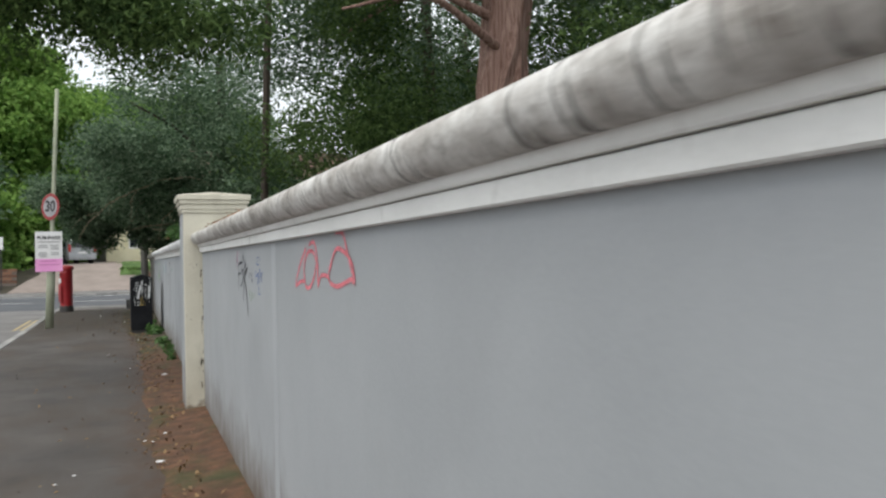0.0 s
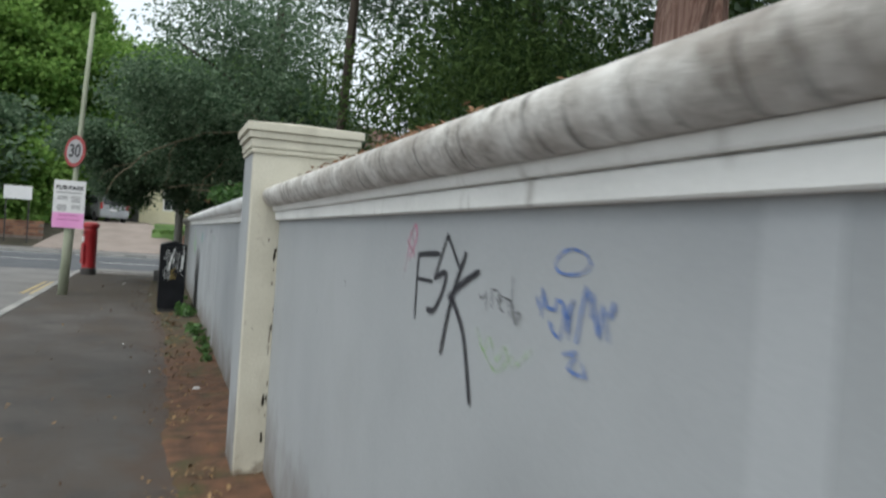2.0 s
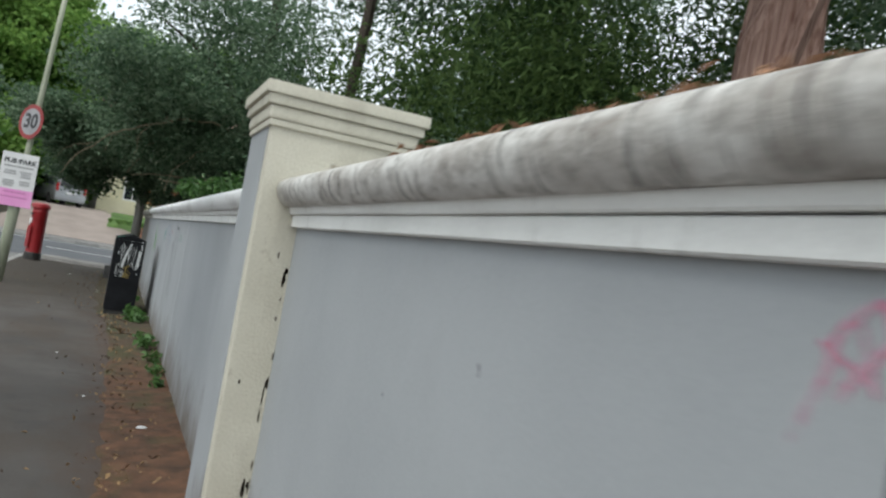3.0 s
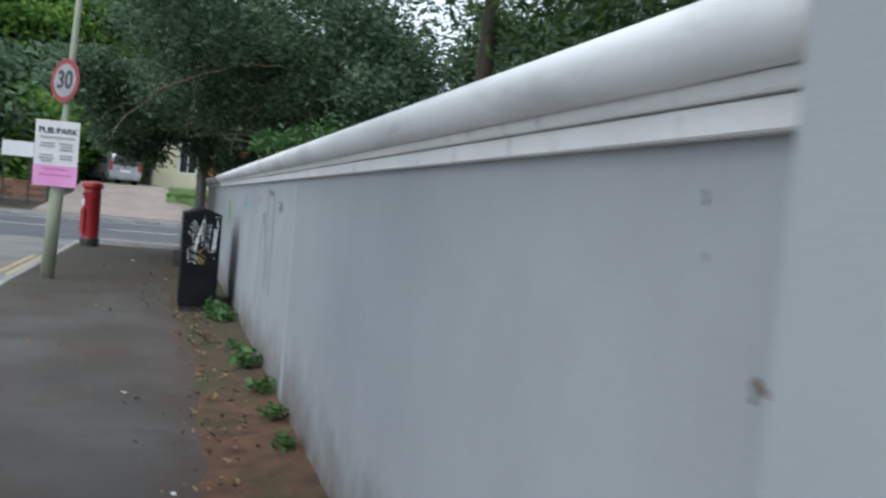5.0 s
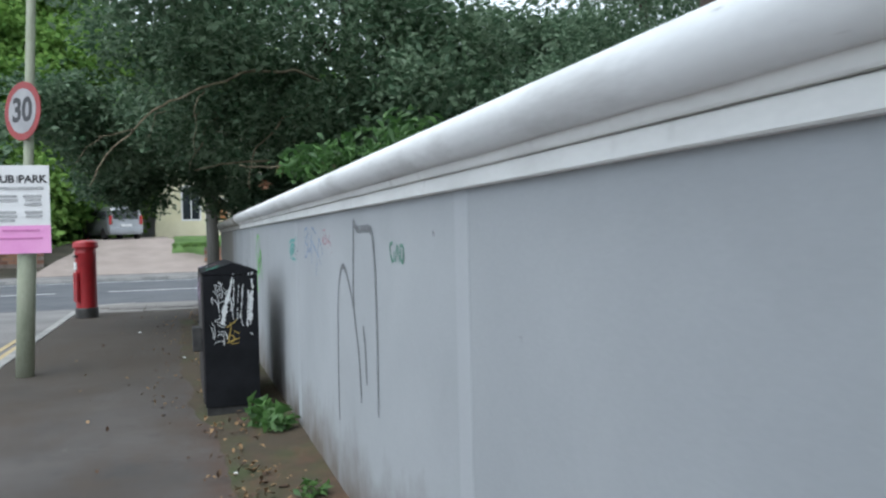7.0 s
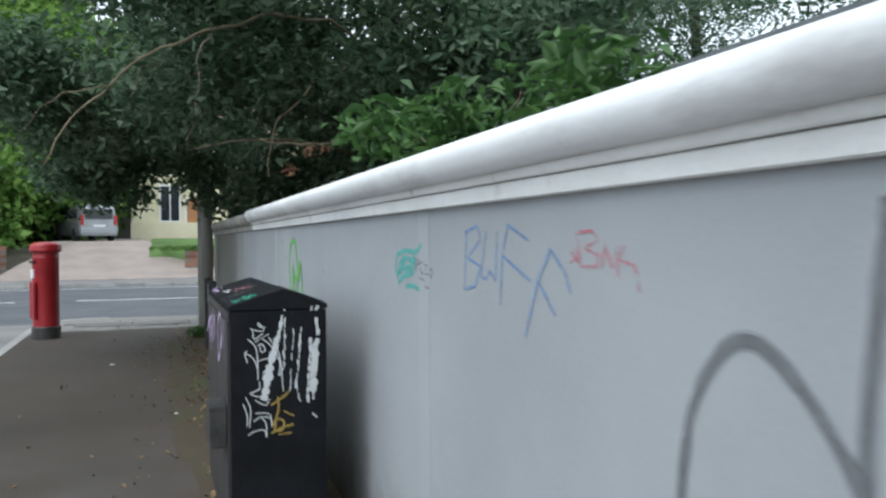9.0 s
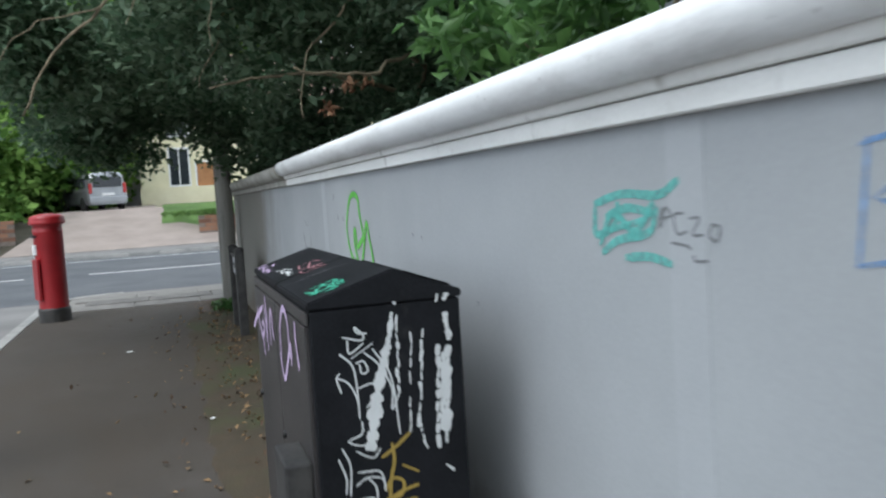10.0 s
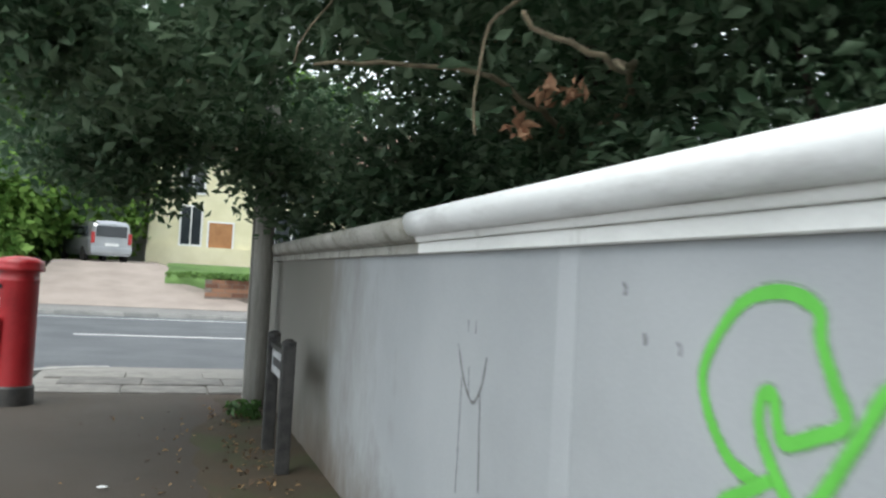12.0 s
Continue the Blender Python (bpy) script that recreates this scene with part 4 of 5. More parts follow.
# ---- column with speed limit sign and poster ----
LEAN = 0.044
post = new("sign_column")
post.matrix_basis = pose(-1.546, 20.68, 0, 0, math.degrees(math.atan(LEAN)), 0)
tagged(post, "leaning green-grey steel column carrying a speed sign and poster", "sign post")
part("lower_tube", lathe([(0, -0.05), (0.088, -0.05), (0.088, 1.25), (0.08, 1.29), (0.055, 1.34), (0.05, 1.35)], 20), POLE, post, smooth=True)
part("upper_tube", lathe([(0.05, 1.33), (0.046, 3.5), (0.04, 5.3), (0, 5.32)], 16), POLE, post, smooth=True)
sign = part("speed_sign", lathe([(0, 0), (0.295, 0), (0.295, 0.006), (0, 0.006)], 40), SIGN_RED, post, "round red-ringed speed limit sign")
sign.matrix_basis = pose(-0.05, -0.06, 2.68, 90, 0, -48)
part("sign_face", lathe([(0, 0.006), (0.225, 0.006), (0.225, 0.009), (0, 0.009)], 40), SIGN_FACE, sign)
part("sign_clip", box(-0.03, -0.1, -0.03, 0.03, 0.1, 0.0), POLE_GREY, sign)


def words(text, size, material, parent, m, name="lettering", depth=0.001):
    cu = bpy.data.curves.new(name, "FONT")
    cu.body, cu.size, cu.extrude, cu.align_x, cu.align_y = text, size, depth, "CENTER", "CENTER"
    cu.offset = 0.006 * size / 0.2
    ob = new(name, cu)
    cu.materials.append(material)
    ob.parent = parent
    ob.matrix_basis = m
    return ob


words("30", 0.33, SIGN_BLACK, sign, pose(0, 0, 0.010))
poster = thing("poster_board", -1.52, 20.56, 1.69, "white event poster with a pink lower band tied to the column", "poster", turn=-4)
part("board", box(-0.275, 0, -0.44, 0.275, 0.012, 0.44, 0.003), WHITE, poster)
part("pink_band", box(-0.275, -0.003, -0.44, 0.275, -0.0005, -0.16), PINK, poster, "pink printed band")
words("PUB", 0.105, SIGN_BLACK, poster, pose(-0.14, -0.003, 0.30, 90))
words("PARK", 0.105, SIGN_BLACK, poster, pose(0.12, -0.003, 0.30, 90))
part("printed_block", box(-0.03, -0.004, 0.265, -0.005, -0.001, 0.335), INK, poster)
for k, (x0, x1, z) in enumerate(((-0.2, -0.03, 0.12), (-0.21, -0.02, 0.08), (0.03, 0.2, 0.12), (0.05, 0.19, 0.08), (0.04, 0.2, 0.04), (-0.2, -0.04, -0.04), (-0.21, -0.03, -0.08), (0.04, 0.2, -0.04), (0.05, 0.2, -0.08), (-0.19, -0.05, -0.12), (-0.17, 0.17, -0.22), (-0.2, 0.2, -0.30), (-0.22, 0.22, 0.2))):
    part("printed_line", box(x0, -0.006, z, x1, -0.0035, z + (0.025 if z > -0.2 else 0.02)), INK if z > -0.2 else spray("pink_ink", (0.6, 0.2, 0.45)), poster)

# ---- street name plate and pole at the corner ----
plate = thing("street_name_sign", 0.49, 24.8, 0, "low street name plate on two black posts by the wall", "street sign")
for y in (-0.40, 0.40):
    part("post", box(-0.045, y - 0.045, -0.05, 0.045, y + 0.045, 0.88, 0.012), POST_BLACK, plate)
    part("post_cap", lathe([(0.05, 0.875), (0.05, 0.90), (0.02, 0.92), (0, 0.922)], 12), POST_BLACK, plate).matrix_basis = pose(0, y, 0)
part("name_plate", box(-0.012, -0.354, 0.62, 0.0, 0.354, 0.80, 0.003), PLATE_GREY, plate, "weathered pale name plate")
part("rail", box(-0.03, -0.354, 0.802, 0.03, 0.354, 0.84, 0.006), POST_BLACK, plate)
part("plate_lettering_bar", box(-0.015, -0.28, 0.68, -0.0125, 0.28, 0.74), SIGN_BLACK, plate)
pole = thing("utility_pole", 0.575, 27.1, 0, "weathered grey pole among leaves at the wall's corner", "pole")
part("shaft", lathe([(0, -0.05), (0.105, -0.05), (0.10, 2), (0.095, 3.4), (0, 3.42)], 18), POLE_GREY, pole, smooth=True)
part("cable_guard", box(-0.115, -0.03, 0, -0.09, 0.03, 2.4, 0.004), POLE_GREY, pole)

# ---- across the main road ----
bm = bmesh.new()
prev = None
for i in range(13):
    y = 47 + i * 1.2
    z = rise(y) + 0.03
    x0, x1 = -4.6 + 0.05 * i, 0.4 - 0.13 * i if i < 8 else -0.6
    if i < 3:
        x0, x1 = -5.6 + 0.33 * i, 3.2 - 0.95 * i
    cur = (bm.verts.new((x0, y, z)), bm.verts.new((x1, y, z)))
    if prev:
        bm.faces.new((prev[0], prev[1], cur[1], cur[0]))
    prev = cur
structure(part("driveway", bm, GRAVEL), "pale pinkish gravel drive rising from the road", "driveway")
bm = bmesh.new()
g = [[bm.verts.new((x, y, (max(rise(y), 1.0) + 0.05 + 0.05 * noise.noise((x, y, 0)) if x > (1.3 if y < 50 else -0.25) else min(rise(y), 1.38) - 0.05))) for x in [-0.4, -0.2, 0.4, 1.02, 1.05, *np.linspace(1.35, 30, 18)]] for y in np.linspace(48.6, 59, 10)]
for a, b in zip(g, g[1:]):
    for k in range(22):
        bm.faces.new((a[k], a[k + 1], b[k + 1], b[k]))
lawn = structure(part("lawn", bm, LAWN, smooth=True), "bright green front lawn above a low brick edge", "lawn")
leaves("grass", [((4, 50, 1.12), (4.5, 3.0, 0.05), 9000)], 0.16, GRASS, None, 40, clumps=900, spread=0.02, droop=-1.0, slim=0.25)
tagged(bpy.data.objects["grass"], "short green grass on the lawn", "grass", kind="stuff")


def brick_wall(name, x0, x1, y, z0, courses, label):
    w = structure(part(name, box(x0, y + 0.012, z0 - 0.6, x1, y + 0.25, z0 + courses * 0.15 - 0.02), MORTAR), label, "wall")
    me = bpy.data.meshes.new("brick")
    b = box(-0.215, 0, 0.008, 0.215, 0.06, 0.142, 0.01)
    b.to_mesh(me)
    b.free()
    me.materials.append(BRICK)
    for j in range(courses):
        k = 0
        x = x0 + 0.22 + (0.22 if j % 2 else 0)
        while x < x1 - 0.1:
            s = new("brick", me)
            s.parent = w
            s.matrix_basis = pose(x, y + random.uniform(-0.006, 0.004), z0 + j * 0.15)
            x += 0.45
    return w


brick_wall("lawn_wall", 1.0, 13.0, 48.4, 0.42, 4, "low red-brown brick edge below the lawn")
brick_wall("garden_wall", -22.0, -5.4, 49.2, 0.5, 5, "low brown brick wall before the wood across the road")

board = thing("notice_board", -6.5, 48.4, 0.4, "blank white notice board on two dark posts", "sign")
part("panel", box(-0.62, -0.02, 1.85, 0.62, 0.02, 2.5, 0.005), WHITE, board)
for x in (-0.5, 0.5):
    part("post", box(x - 0.03, 0.021, -0.4, x + 0.03, 0.08, 2.5), POST_BLACK, board)

# house seen under the tree
house = thing("house", 5.0, 63.0, 1.5, "cream rendered house behind a lawn", "house")
part("wall", box(-6.2, -2.5, -0.6, 14, 6, 5.4), HOUSE, house, "cream rendered wall")
part("side_wall", box(-8.6, -1.0, -0.6, -6.21, 6, 5.0), HOUSE_SHADED, house, "grey rendered wing, shade put into its colour")
bm = bmesh.new()
v = [bm.verts.new(p) for p in ((-9, -3, 5.3), (14.5, -3, 5.3), (14.5, 6.5, 5.3), (-9, 6.5, 5.3), (-6, 1.7, 8.3), (11, 1.7, 8.3))]
for f in ((0, 1, 5, 4), (1, 2, 5), (2, 3, 4, 5), (3, 0, 4)):
    bm.faces.new([v[i] for i in f])
bm.faces.new([v[i] for i in (3, 2, 1, 0)])
part("roof", bm, ROOF, house, "brown tiled roof")
for x, z, w, h, m in ((-7.5, 1.6, 0.5, 1.0, GLASS_DARK), (-4.3, 1.9, 0.45, 0.9, GLASS_DARK), (-2.9, 1.0, 0.55, 1.1, WOOD), (0.5, 1.9, 0.8, 0.9, GLASS_DARK), (4.5, 1.9, 0.8, 0.9, GLASS_DARK), (-4.3, 4.2, 0.5, 0.7, GLASS_DARK), (0.5, 4.2, 0.8, 0.7, GLASS_DARK)):
    y = -1.0 if x < -6.3 else -2.5
    win = part("door" if m is WOOD else "window", box(x - w - 0.09, y - 0.06, z - h - 0.09, x + w + 0.09, y - 0.002, z + h + 0.09), WHITE, house, "orange-brown front door" if m is WOOD else "")
    part("panel" if m is WOOD else "pane", box(x - w, y - 0.075, z - h, x + w, y - 0.061, z + h), m, win)
    if m is GLASS_DARK:
        part("glazing_bar", box(x - 0.03, y - 0.085, z - h, x + 0.03, y - 0.0755, z + h), WHITE, win)
part("plinth", box(-6.25, -2.7, -0.6, 14, -2.51, 0.9), HOUSE, house, "cream terrace wall")

# parked people carrier, seen from behind
car = thing("parked_car", -3.2, 56.4, rise(54.4) + 0.03, "silver people carrier parked on the drive, rear towards the road", "car", turn=21)
bm = bmesh.new()
sec = [(0.80, 0.25), (0.86, 0.45), (0.87, 0.85), (0.82, 1.0), (0.72, 1.45), (0.60, 1.60), (0.0, 1.64)]
rows = []
for y, sx, top in ((-2.15, 0.90, 0.90), (-2.05, 0.98, 1.0), (-1.4, 1.0, 1.0), (0.4, 1.0, 1.0), (1.0, 1.0, 0.80), (1.35, 1.0, 0.62), (2.1, 0.95, 0.55), (2.2, 0.85, 0.5)):
    pts = [(x * sx, z if z < 0.9 else 0.9 + (z - 0.9) * max(0, (top - 0.5) * 2)) for x, z in sec]
    rows.append([bm.verts.new((x, y, z)) for x, z in pts] + [bm.verts.new((-x, y, z)) for x, z in pts[-2::-1]])
n = len(rows[0])
for a, b in zip(rows, rows[1:]):
    for k in range(n):
        bm.faces.new((a[k], a[(k + 1) % n], b[(k + 1) % n], b[k]))
bm.faces.new(rows[0])
bm.faces.new(rows[-1][::-1])
bmesh.ops.recalc_face_normals(bm, faces=bm.faces[:])
part("body", bm, SILVER, car, smooth=False)
part("rear_window", box(-0.60, -2.175, 0.98, 0.60, -2.10, 1.42, 0.02), GLASS_DARK, car)
for s in (-1, 1):
    part("side_window", box(s * 0.845 - 0.03, -1.8, 1.02, s * 0.845 + 0.02, 0.6, 1.38, 0.01), GLASS_DARK, car)
    part("tail_light", box(s * 0.72 - 0.07, -2.19, 0.72, s * 0.72 + 0.07, -2.1, 1.15, 0.01), LAMP_RED, car)
    for y in (-1.35, 1.35):
        wheel = part("wheel", lathe([(0, -0.1), (0.20, -0.1), (0.31, -0.08), (0.32, 0), (0.31, 0.08), (0.20, 0.1), (0, 0.1)], 24), TYRE, car)
        wheel.matrix_basis = pose(s * 0.78, y, 0.30, 0, 90, 0)
        part("rim", lathe([(0, 0.104), (0.18, 0.104), (0.19, 0.09)], 16), SILVER, wheel)
part("bumper", box(-0.80, -2.23, 0.32, 0.80, -2.1, 0.58, 0.03), SILVER, car)
part("number_plate", box(-0.26, -2.24, 0.62, 0.26, -2.15, 0.73), WHITE, car)


# ---- trees ----
def tree(name, x, y, label, trunk, limbs, bark, crowns, jitter=0.3):
    t = thing(name, x, y, -0.1, label, "tree")
    inv = t.matrix_basis.inverted()
    if trunk:
        part("trunk", tube(smooth_line(trunk[0]), trunk[1], trunk[2], 16, jitter=jitter), bark, t, smooth=False).matrix_parent_inverse = inv
    for pts, r in limbs:
        part("limb", tube([p + (noise.noise_vector(p * 2.3) * 0.10 + noise.noise_vector(p * 7) * 0.03 if r < 0.05 else Vector()) for p in smooth_line(pts, 6)], r * (0.7 if r < 0.05 else 1), r * 0.2, 7, jitter=0.2), bark if r > 0.05 else TWIG, t, smooth=True).matrix_parent_inverse = inv
    for args in crowns:
        blobs, size, material, seed, kw = args
        leaves("crown", blobs, size, material, t, seed, **kw)
    return t


r5 = random.Random(11)
# evergreen at the corner, hanging over the footway
blobs = []
for k in range(32):
    x, y = r5.uniform(-0.75, 4.5), r5.uniform(20.6, 29.0)
    low = 2.75 - 0.09 * (y - 20.6) + 0.12 * abs(x - 1)
    blobs.append(((x, y, r5.uniform(low + 0.3, low + 1.5)), (0.95, 1.0, 0.6), 1700))
for k in range(18):
    blobs.append(((r5.uniform(0.6, 3.3), r5.uniform(22, 28), r5.uniform(4.3, 8.5)), (1.2, 1.4, 1.0), 1100))
for x, y, z in ((-1.5, 24.0, 3.2), (-1.1, 24.6, 2.75), (-1.7, 25.2, 3.3), (-0.9, 26.2, 2.35), (-0.6, 26.5, 2.35), (0.9, 26.8, 2.2), (1.5, 25.2, 2.1), (2.2, 26.0, 1.9), (1.7, 27.0, 1.9), (2.4, 24.2, 2.2), (2.0, 22.2, 2.9)):
    blobs.append(((x, y, z), (0.75, 0.75, 0.5), 2200))
limbs = [([(2.5, 24.0, 3.4), (1.5, 22.6, 3.55), (0.45, 21.6, 3.2), (-0.07, 21.5, 2.95), (-0.6, 21.5, 2.5), (-0.9, 21.5, 1.95)], 0.03),
         ([(0.3, 21.55, 3.1), (0.25, 21.4, 2.8), (0.2, 21.3, 2.4)], 0.012),
         ([(-0.45, 21.5, 2.65), (-0.75, 21.4, 2.55), (-1.1, 21.3, 2.2)], 0.010),
         ([(2.5, 24.3, 2.2), (1.9, 22.6, 2.45), (1.2, 21.6, 2.25), (0.7, 21.1, 2.15)], 0.035),
         ([(2.4, 24.3, 2.4), (1.6, 23.0, 2.35), (0.9, 22.5, 2.35), (0.2, 22.2, 2.2)], 0.035),
         ([(1.9, 22.9, 3.2), (1.2, 22.3, 2.8), (0.95, 22.1, 2.4), (0.8, 22.0, 1.95)], 0.022),
         ([(0.6, 23.0, 3.0), (0.3, 22.5, 2.7), (0.15, 22.3, 2.2)], 0.016),
         ([(0.3, 22.5, 3.0), (-0.2, 21.8, 2.8), (-0.35, 21.5, 2.5)], 0.014),
         ([(2.6, 24.4, 3.2), (1.6, 25.5, 3.4), (0.3, 26.3, 3.2), (-0.8, 26.8, 2.8)], 0.05),
         ([(2.6, 24.6, 4.0), (1.4, 24.0, 5.0), (0.2, 23.5, 5.6)], 0.09)]
holly = tree("evergreen_tree", 2.7, 24.5, "dark glossy evergreen tree overhanging the footway from behind the wall", ([(2.7, 24.5, -0.2), (2.65, 24.4, 1.5), (2.75, 24.6, 3.5), (2.6, 24.7, 7)], 0.22, 0.10), limbs, BARK_DARK,
             [(blobs, 0.115, LEAF_HOLLY, 1, dict(clumps=60, spread=0.2, slim=0.5))])
leaves("dead_leaf_spray", [((1.28, 22.16, 2.25), (0.10, 0.10, 0.14), 26), ((1.0, 21.9, 2.05), (0.09, 0.09, 0.1), 14)], 0.09, LEAF_DEAD, holly, 3, clumps=6, droop=0.9, label="bunch of dead brown hanging leaves")

# garden shed with a flat felted roof, close behind the wall
shed = thing("garden_shed", 2.9, 18.6, -0.16, "low garden shed with a flat grey felt roof behind the wall", "shed")
part("wall", box(-0.6, -2.2, 0, 0.9, 2.2, 2.21), BARK_DARK, shed, "dark timber wall")
part("roof", box(-0.72, -2.32, 2.211, 1.02, 2.32, 2.26, 0.006), FELT, shed, "flat grey felt roof")
part("fascia_board", box(-0.75, -2.34, 2.13, -0.722, 2.34, 2.345, 0.006), FELT, shed, "grey roof edge board")

# broad-leaved shrub over the wall
tree("shrub", 1.6, 19.6, "shrub with large fresh green leaves leaning over the coping", None,
     [([(2.0, 19.4, 0.5), (1.7, 19.3, 1.8), (1.2, 19.4, 2.1)], 0.03), ([(2.0, 19.4, 0.5), (1.8, 18.8, 1.8), (1.6, 18.2, 2.1)], 0.03)], BARK_DARK,
     [([((1.2, 19.25, 2.05), (0.3, 0.3, 0.17), 190), ((1.5, 18.8, 2.05), (0.35, 0.4, 0.2), 220), ((1.85, 17.9, 2.1), (0.4, 0.5, 0.22), 240), ((1.72, 19.8, 2.12), (0.3, 0.5, 0.2), 260)], 0.14, LEAF_FRESH, 7, dict(clumps=26, spread=0.3, slim=0.36, droop=0.35))])

# conifer with a red trunk
blobs = []
for k in range(30):
    a, z = r5.uniform(0, 6.28), r5.uniform(3.6, 11)
    d = r5.uniform(0.8, 3.6)
    side = 0.5 if z < 5.5 else 0.0
    blobs.append(((4.9 + side * 2.5 + d * abs(math.cos(a)) if side else 4.9 + d * math.cos(a), 11.2 + d * math.sin(a), z), (1.2, 1.2, 0.8), 2300))
for k in range(8):
    blobs.append(((r5.uniform(2.6, 4.2), r5.uniform(12.0, 14.5), r5.uniform(3.0, 6)), (0.9, 0.9, 0.8), 1900))
for k in range(14):
    blobs.append(((r5.uniform(5.5, 9), r5.uniform(8, 17), r5.uniform(1.5, 5)), (1.3, 1.3, 1.1), 2000))
for k in range(20):
    blobs.append(((r5.uniform(-4.6, 1.2), r5.uniform(9.6, 11.0), r5.uniform(3.75, 4.9)), (0.75, 0.55, 0.42), 1000))
tree("conifer", 4.9, 10.8, "tall conifer with a thick fluted red-brown trunk", ([(4.62, 10.6, -0.2), (4.77, 10.7, 2.0), (5.02, 10.8, 4.2), (5.57, 11.1, 9.5)], 0.40, 0.28),
     [([(4.9, 10.7, 4.2), (3.6, 10.0, 4.6), (2.4, 9.5, 4.2)], 0.07), ([(5.0, 10.9, 5.0), (4.2, 12.5, 5.4), (3.4, 13.5, 5.0)], 0.08), ([(5.0, 10.9, 5.0), (6.0, 9.3, 5.3), (6.6, 8.4, 4.8)], 0.08), ([(5.0, 10.8, 4.6), (2.6, 10.4, 5.2), (0.2, 10.2, 4.9), (-2.4, 10.2, 4.6), (-4.4, 10.1, 4.2)], 0.07)], BARK,
     [(blobs, 0.11, LEAF_YEW, 21, dict(clumps=60, spread=0.22, slim=0.3, droop=0.5))], jitter=0.5)

# thin dark trunk by the wall
tree("slim_tree", 2.26, 14.5, "slim dark bare trunk rising behind the wall", ([(2.22, 14.5, -0.2), (2.26, 14.5, 2.5), (2.35, 14.45, 5), (2.5, 14.4, 9)], 0.07, 0.05), [], BARK_DARK,
     [([((2.6 + r5.uniform(-1, 2), 14.8 + r5.uniform(-1.5, 2.5), r5.uniform(4.6, 9)), (1.0, 1.0, 0.7), 900) for k in range(12)], 0.10, LEAF_HOLLY, 31, dict(clumps=40, spread=0.2))], jitter=0.2)

# dark evergreens further back in the garden
for n, (x, y, seed) in enumerate(((6.4, 17.8, 51), (9.5, 23.0, 52), (9.5, 5.0, 53), (8.0, 14.0, 54), (12.0, 31.0, 55))):
    blobs = [((x + r5.uniform(-2.2, 2.2), y + r5.uniform(-2.4, 2.4), r5.uniform(1.3, 9.0)), (1.5, 1.5, 1.1), 1100) for k in range(20)]
    tree("evergreen_tree", x, y, "dense dark evergreen in the garden behind the wall", ([(x, y, -0.2), (x + 0.1, y, 3), (x, y + 0.1, 8)], 0.2, 0.1), [], BARK_DARK, [(blobs, 0.14, LEAF_HOLLY, seed, dict(clumps=45, spread=0.24))])
# undergrowth behind the wall
blobs = [((r5.uniform(2.2, 4.5), y, r5.uniform(0.7, 1.55)), (0.9, 0.9, 0.5), 1300) for y in np.arange(-2, 27, 1.3)]
tree("hedge", 3.0, 12.0, "dark evergreen undergrowth behind the wall", None, [([(3.0, y, -0.1), (2.9, y + 0.2, 0.8), (2.6, y + 0.5, 1.6)], 0.03) for y in range(-1, 27, 3)], BARK_DARK, [(blobs, 0.11, LEAF_HOLLY, 61, dict(clumps=40, spread=0.25))])

blobs = [((r5.uniform(2.4, 4.5), r5.uniform(20, 27.3), r5.uniform(1.5, 3.0)), (0.9, 0.9, 0.6), 1500) for k in range(16)]
tree("hedge", 3.0, 23.0, "tall dark evergreen hedge under the corner tree", None, [([(3.2, y, -0.1), (3.0, y + 0.2, 1.6), (2.7, y + 0.4, 3.0)], 0.06) for y in (20.5, 22.0, 23.5, 25.0, 26.5)], BARK_DARK, [(blobs, 0.12, LEAF_HOLLY, 62, dict(clumps=40, spread=0.25))])

# woods across the main road
for n, (x, y, h, m, seed) in enumerate(((-16, 56, 13, LEAF_LIME, 71), (-10, 59, 14, LEAF_LIME, 72), (-6.5, 62, 13, LEAF_LIME, 73), (-24, 60, 15, LEAF_LIME, 74), (-12, 53, 7, LEAF_HOLLY, 75), (8, 75, 14, LEAF_LIME, 76), (-3.5, 70, 12, LEAF_LIME, 77), (20, 56, 13, LEAF_HOLLY, 78), (-32, 52, 13, LEAF_LIME, 79), (-19, 66, 20, LEAF_LIME, 80), (-9, 68, 22, LEAF_LIME, 81), (-27, 70, 22, LEAF_LIME, 82), (-1, 78, 14, LEAF_LIME, 83), (-14, 50.5, 9, LEAF_LIME, 84), (-2, 73, 14, LEAF_LIME, 85), (-7.5, 66, 16, LEAF_LIME, 86), (3.5, 80, 15, LEAF_LIME, 87), (-13, 62, 19, LEAF_LIME, 88), (-6.5, 59, 6, LEAF_LIME, 89), (-10, 54, 5, LEAF_LIME, 90), (1, 86, 18, LEAF_LIME, 94), (8, 90, 18, LEAF_LIME, 95), (-5, 84, 17, LEAF_LIME, 96))):
    blobs = [((x + r5.uniform(-3.6, 3.6), y + r5.uniform(-3, 3), r5.uniform(1.5 if k < 12 else 3.5, h)), (2.0, 2.0, 1.5), 900) for k in range(34)]
    tree("woodland_tree", x, y, "leafy woodland tree across the main road", ([(x, y, -0.2), (x + 0.3, y, 4), (x, y + 0.2, h * 0.85)], 0.32, 0.12), [], BARK_DARK, [(blobs, 0.42, m, seed, dict(clumps=45, spread=0.24, slim=0.6))])
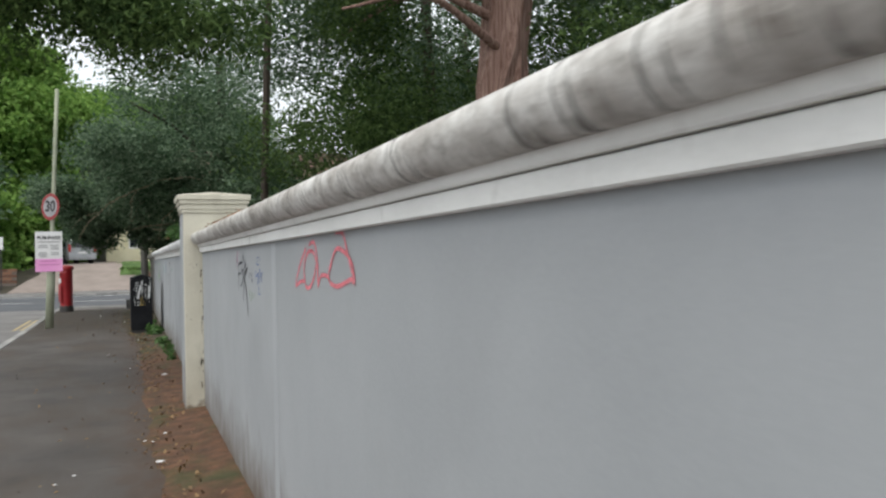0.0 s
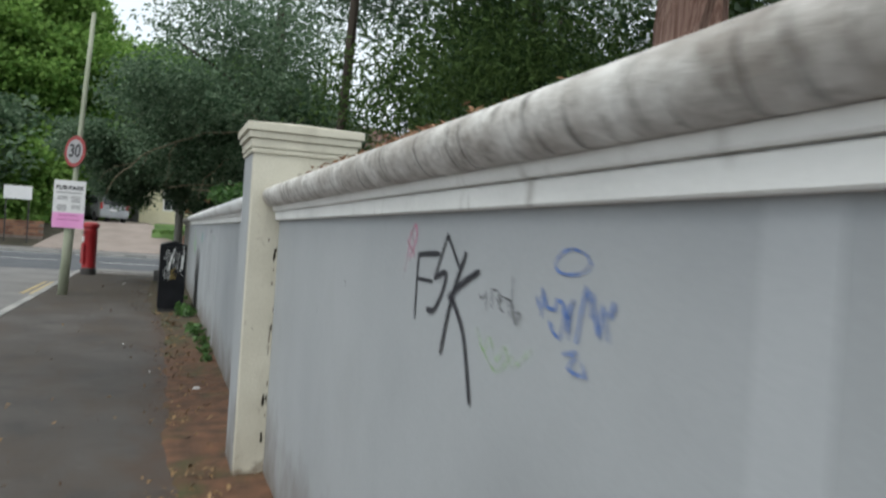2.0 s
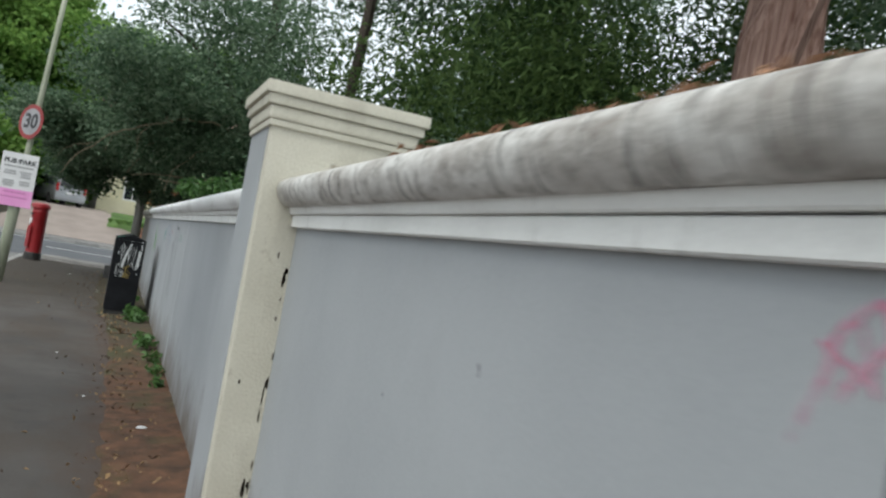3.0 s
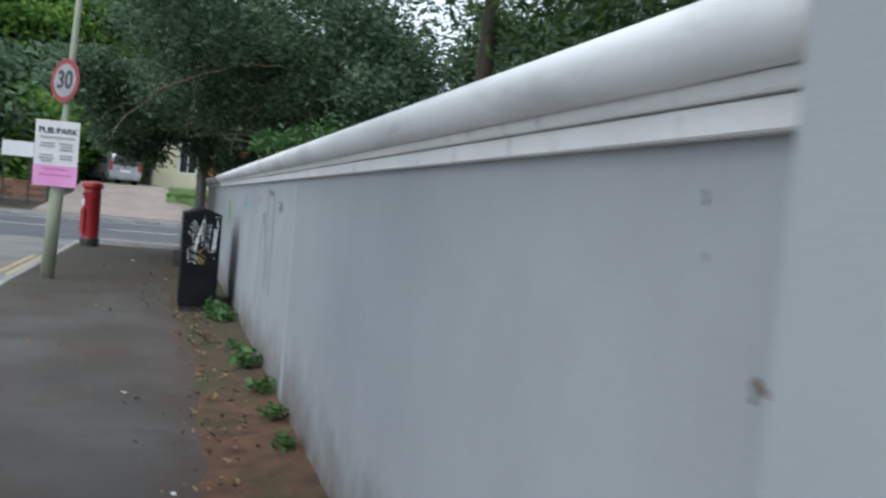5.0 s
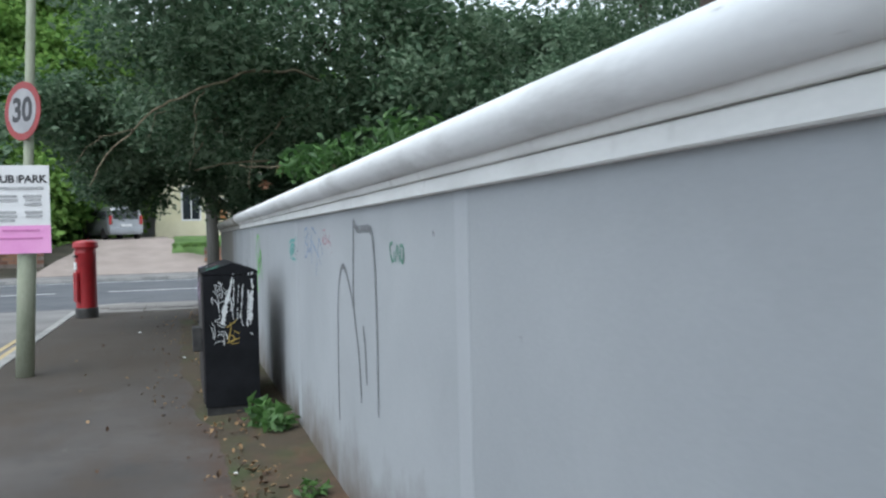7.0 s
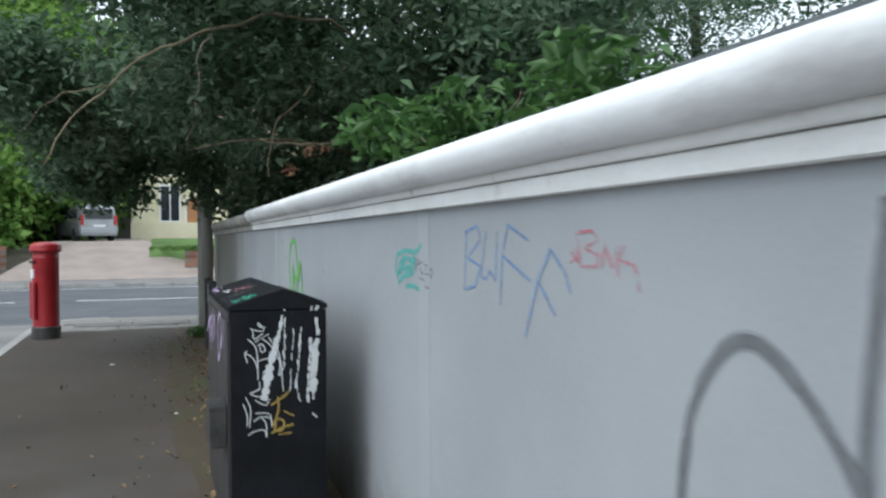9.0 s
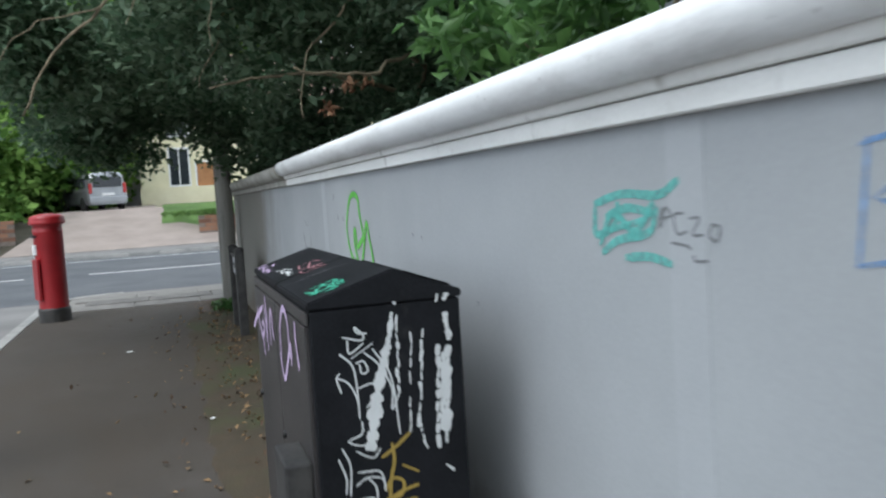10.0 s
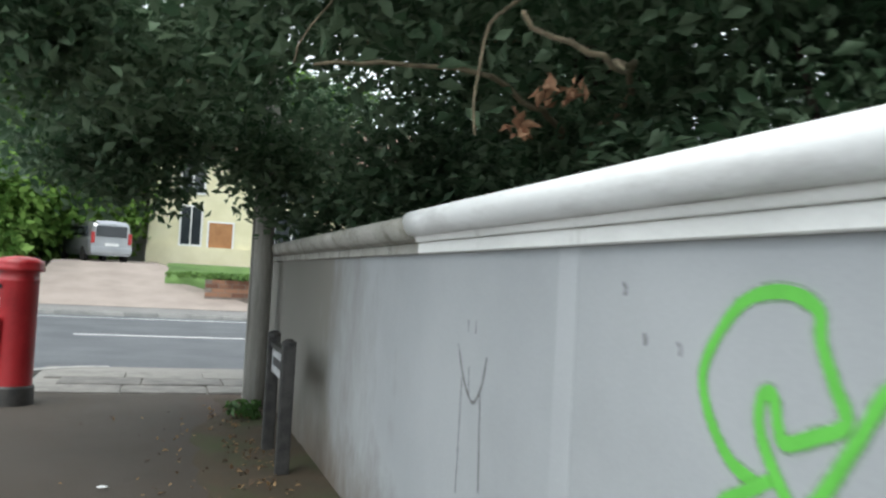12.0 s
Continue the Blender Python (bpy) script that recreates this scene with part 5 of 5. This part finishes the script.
# ---- small things on the ground ----
rng = np.random.default_rng(9)
pts = [((0.35, y, 0.035), (0.28, 0.9, 0.006), 55 if y < 16 else 110) for y in np.arange(1, 27.5, 1.5)] + [((-0.5, y, 0.006), (0.8, 1.2, 0.002), 14) for y in np.arange(4, 28, 2.0)] + [((-0.15, y, 0.008), (0.3, 1.0, 0.002), 22) for y in np.arange(18.5, 27.5, 1.5)]
tagged(leaves("fallen_leaves", pts, 0.042, LEAF_FALLEN, None, 101, clumps=60, spread=0.05, slim=0.55, flat=0.12), "scattered dry brown leaves along the wall's foot", "leaves", kind="stuff")


def weed(x, y, size, seed, count=46):
    t = thing("weed", x, y, 0.03, "small green weed growing at the wall's foot", "plant", "weeds along the wall")
    leaves("foliage", [((x, y, 0.03 + size * 0.45), (size * 0.7, size * 0.8, size * 0.4), count)], size * 0.75, LEAF_FRESH, t, seed, clumps=14, spread=0.3, droop=-0.5)
    bm = bmesh.new()
    for k in range(5):
        a = k * 1.3 + seed
        tube([(0, 0, -0.02), (0.2 * size * math.cos(a), 0.2 * size * math.sin(a), size * 0.3), (0.5 * size * math.cos(a), 0.5 * size * math.sin(a), size * 0.55)], 0.004, 0.002, 4, bm)
    part("stems", bm, LEAF_FRESH, t)


for i, (x, y, s) in enumerate(((0.52, 17.35, 0.20), (0.60, 17.1, 0.14), (0.63, 14.75, 0.16), (0.66, 13.9, 0.13), (0.65, 12.6, 0.10), (0.66, 13.2, 0.10), (0.6, 15.6, 0.08), (0.58, 20.0, 0.12), (0.45, 26.6, 0.16), (0.35, 26.9, 0.10))):
    weed(x, y, s, 200 + i, 60 if s > 0.15 else 36)


def scrap(x, y, size, seed, label="crumpled scrap of white litter"):
    bm = bmesh.new()
    bmesh.ops.create_icosphere(bm, subdivisions=2, radius=size)
    for v in bm.verts:
        v.co = Vector((v.co.x * 1.5, v.co.y, max(v.co.z, -size * 0.2) * 0.35)) * (1 + 0.5 * noise.noise(v.co * 30 + Vector((seed, 0, 0))))
    ob = part("litter", bm, WHITE)
    ob.matrix_basis = pose(x, y, 0.02 + size * 0.1, 0, 0, seed * 40)
    tagged(ob, label, "litter", "scraps of litter")


for i, (x, y, s) in enumerate(((0.28, 6.45, 0.022), (0.36, 7.45, 0.014), (0.20, 7.2, 0.012), (0.26, 7.15, 0.010), (-0.35, 6.1, 0.010), (0.50, 11.15, 0.028), (-0.25, 6.3, 0.010), (0.1, 12.0, 0.012), (-0.2, 13.9, 0.012), (-0.6, 24.2, 0.02), (0.0, 21.2, 0.015), (0.25, 16.2, 0.012))):
    scrap(x, y, s, i)

# needles caught on the coping
tagged(leaves("fallen_needles", [((0.74, 6.1, 1.662), (0.03, 1.5, 0.006), 750), ((0.70, 5.9, 1.655), (0.012, 0.9, 0.004), 120)], 0.035, LEAF_DEAD, None, 111, clumps=90, spread=0.03, slim=0.2, flat=0.1), "brown needles and twigs caught on the coping", "needles", kind="stuff")
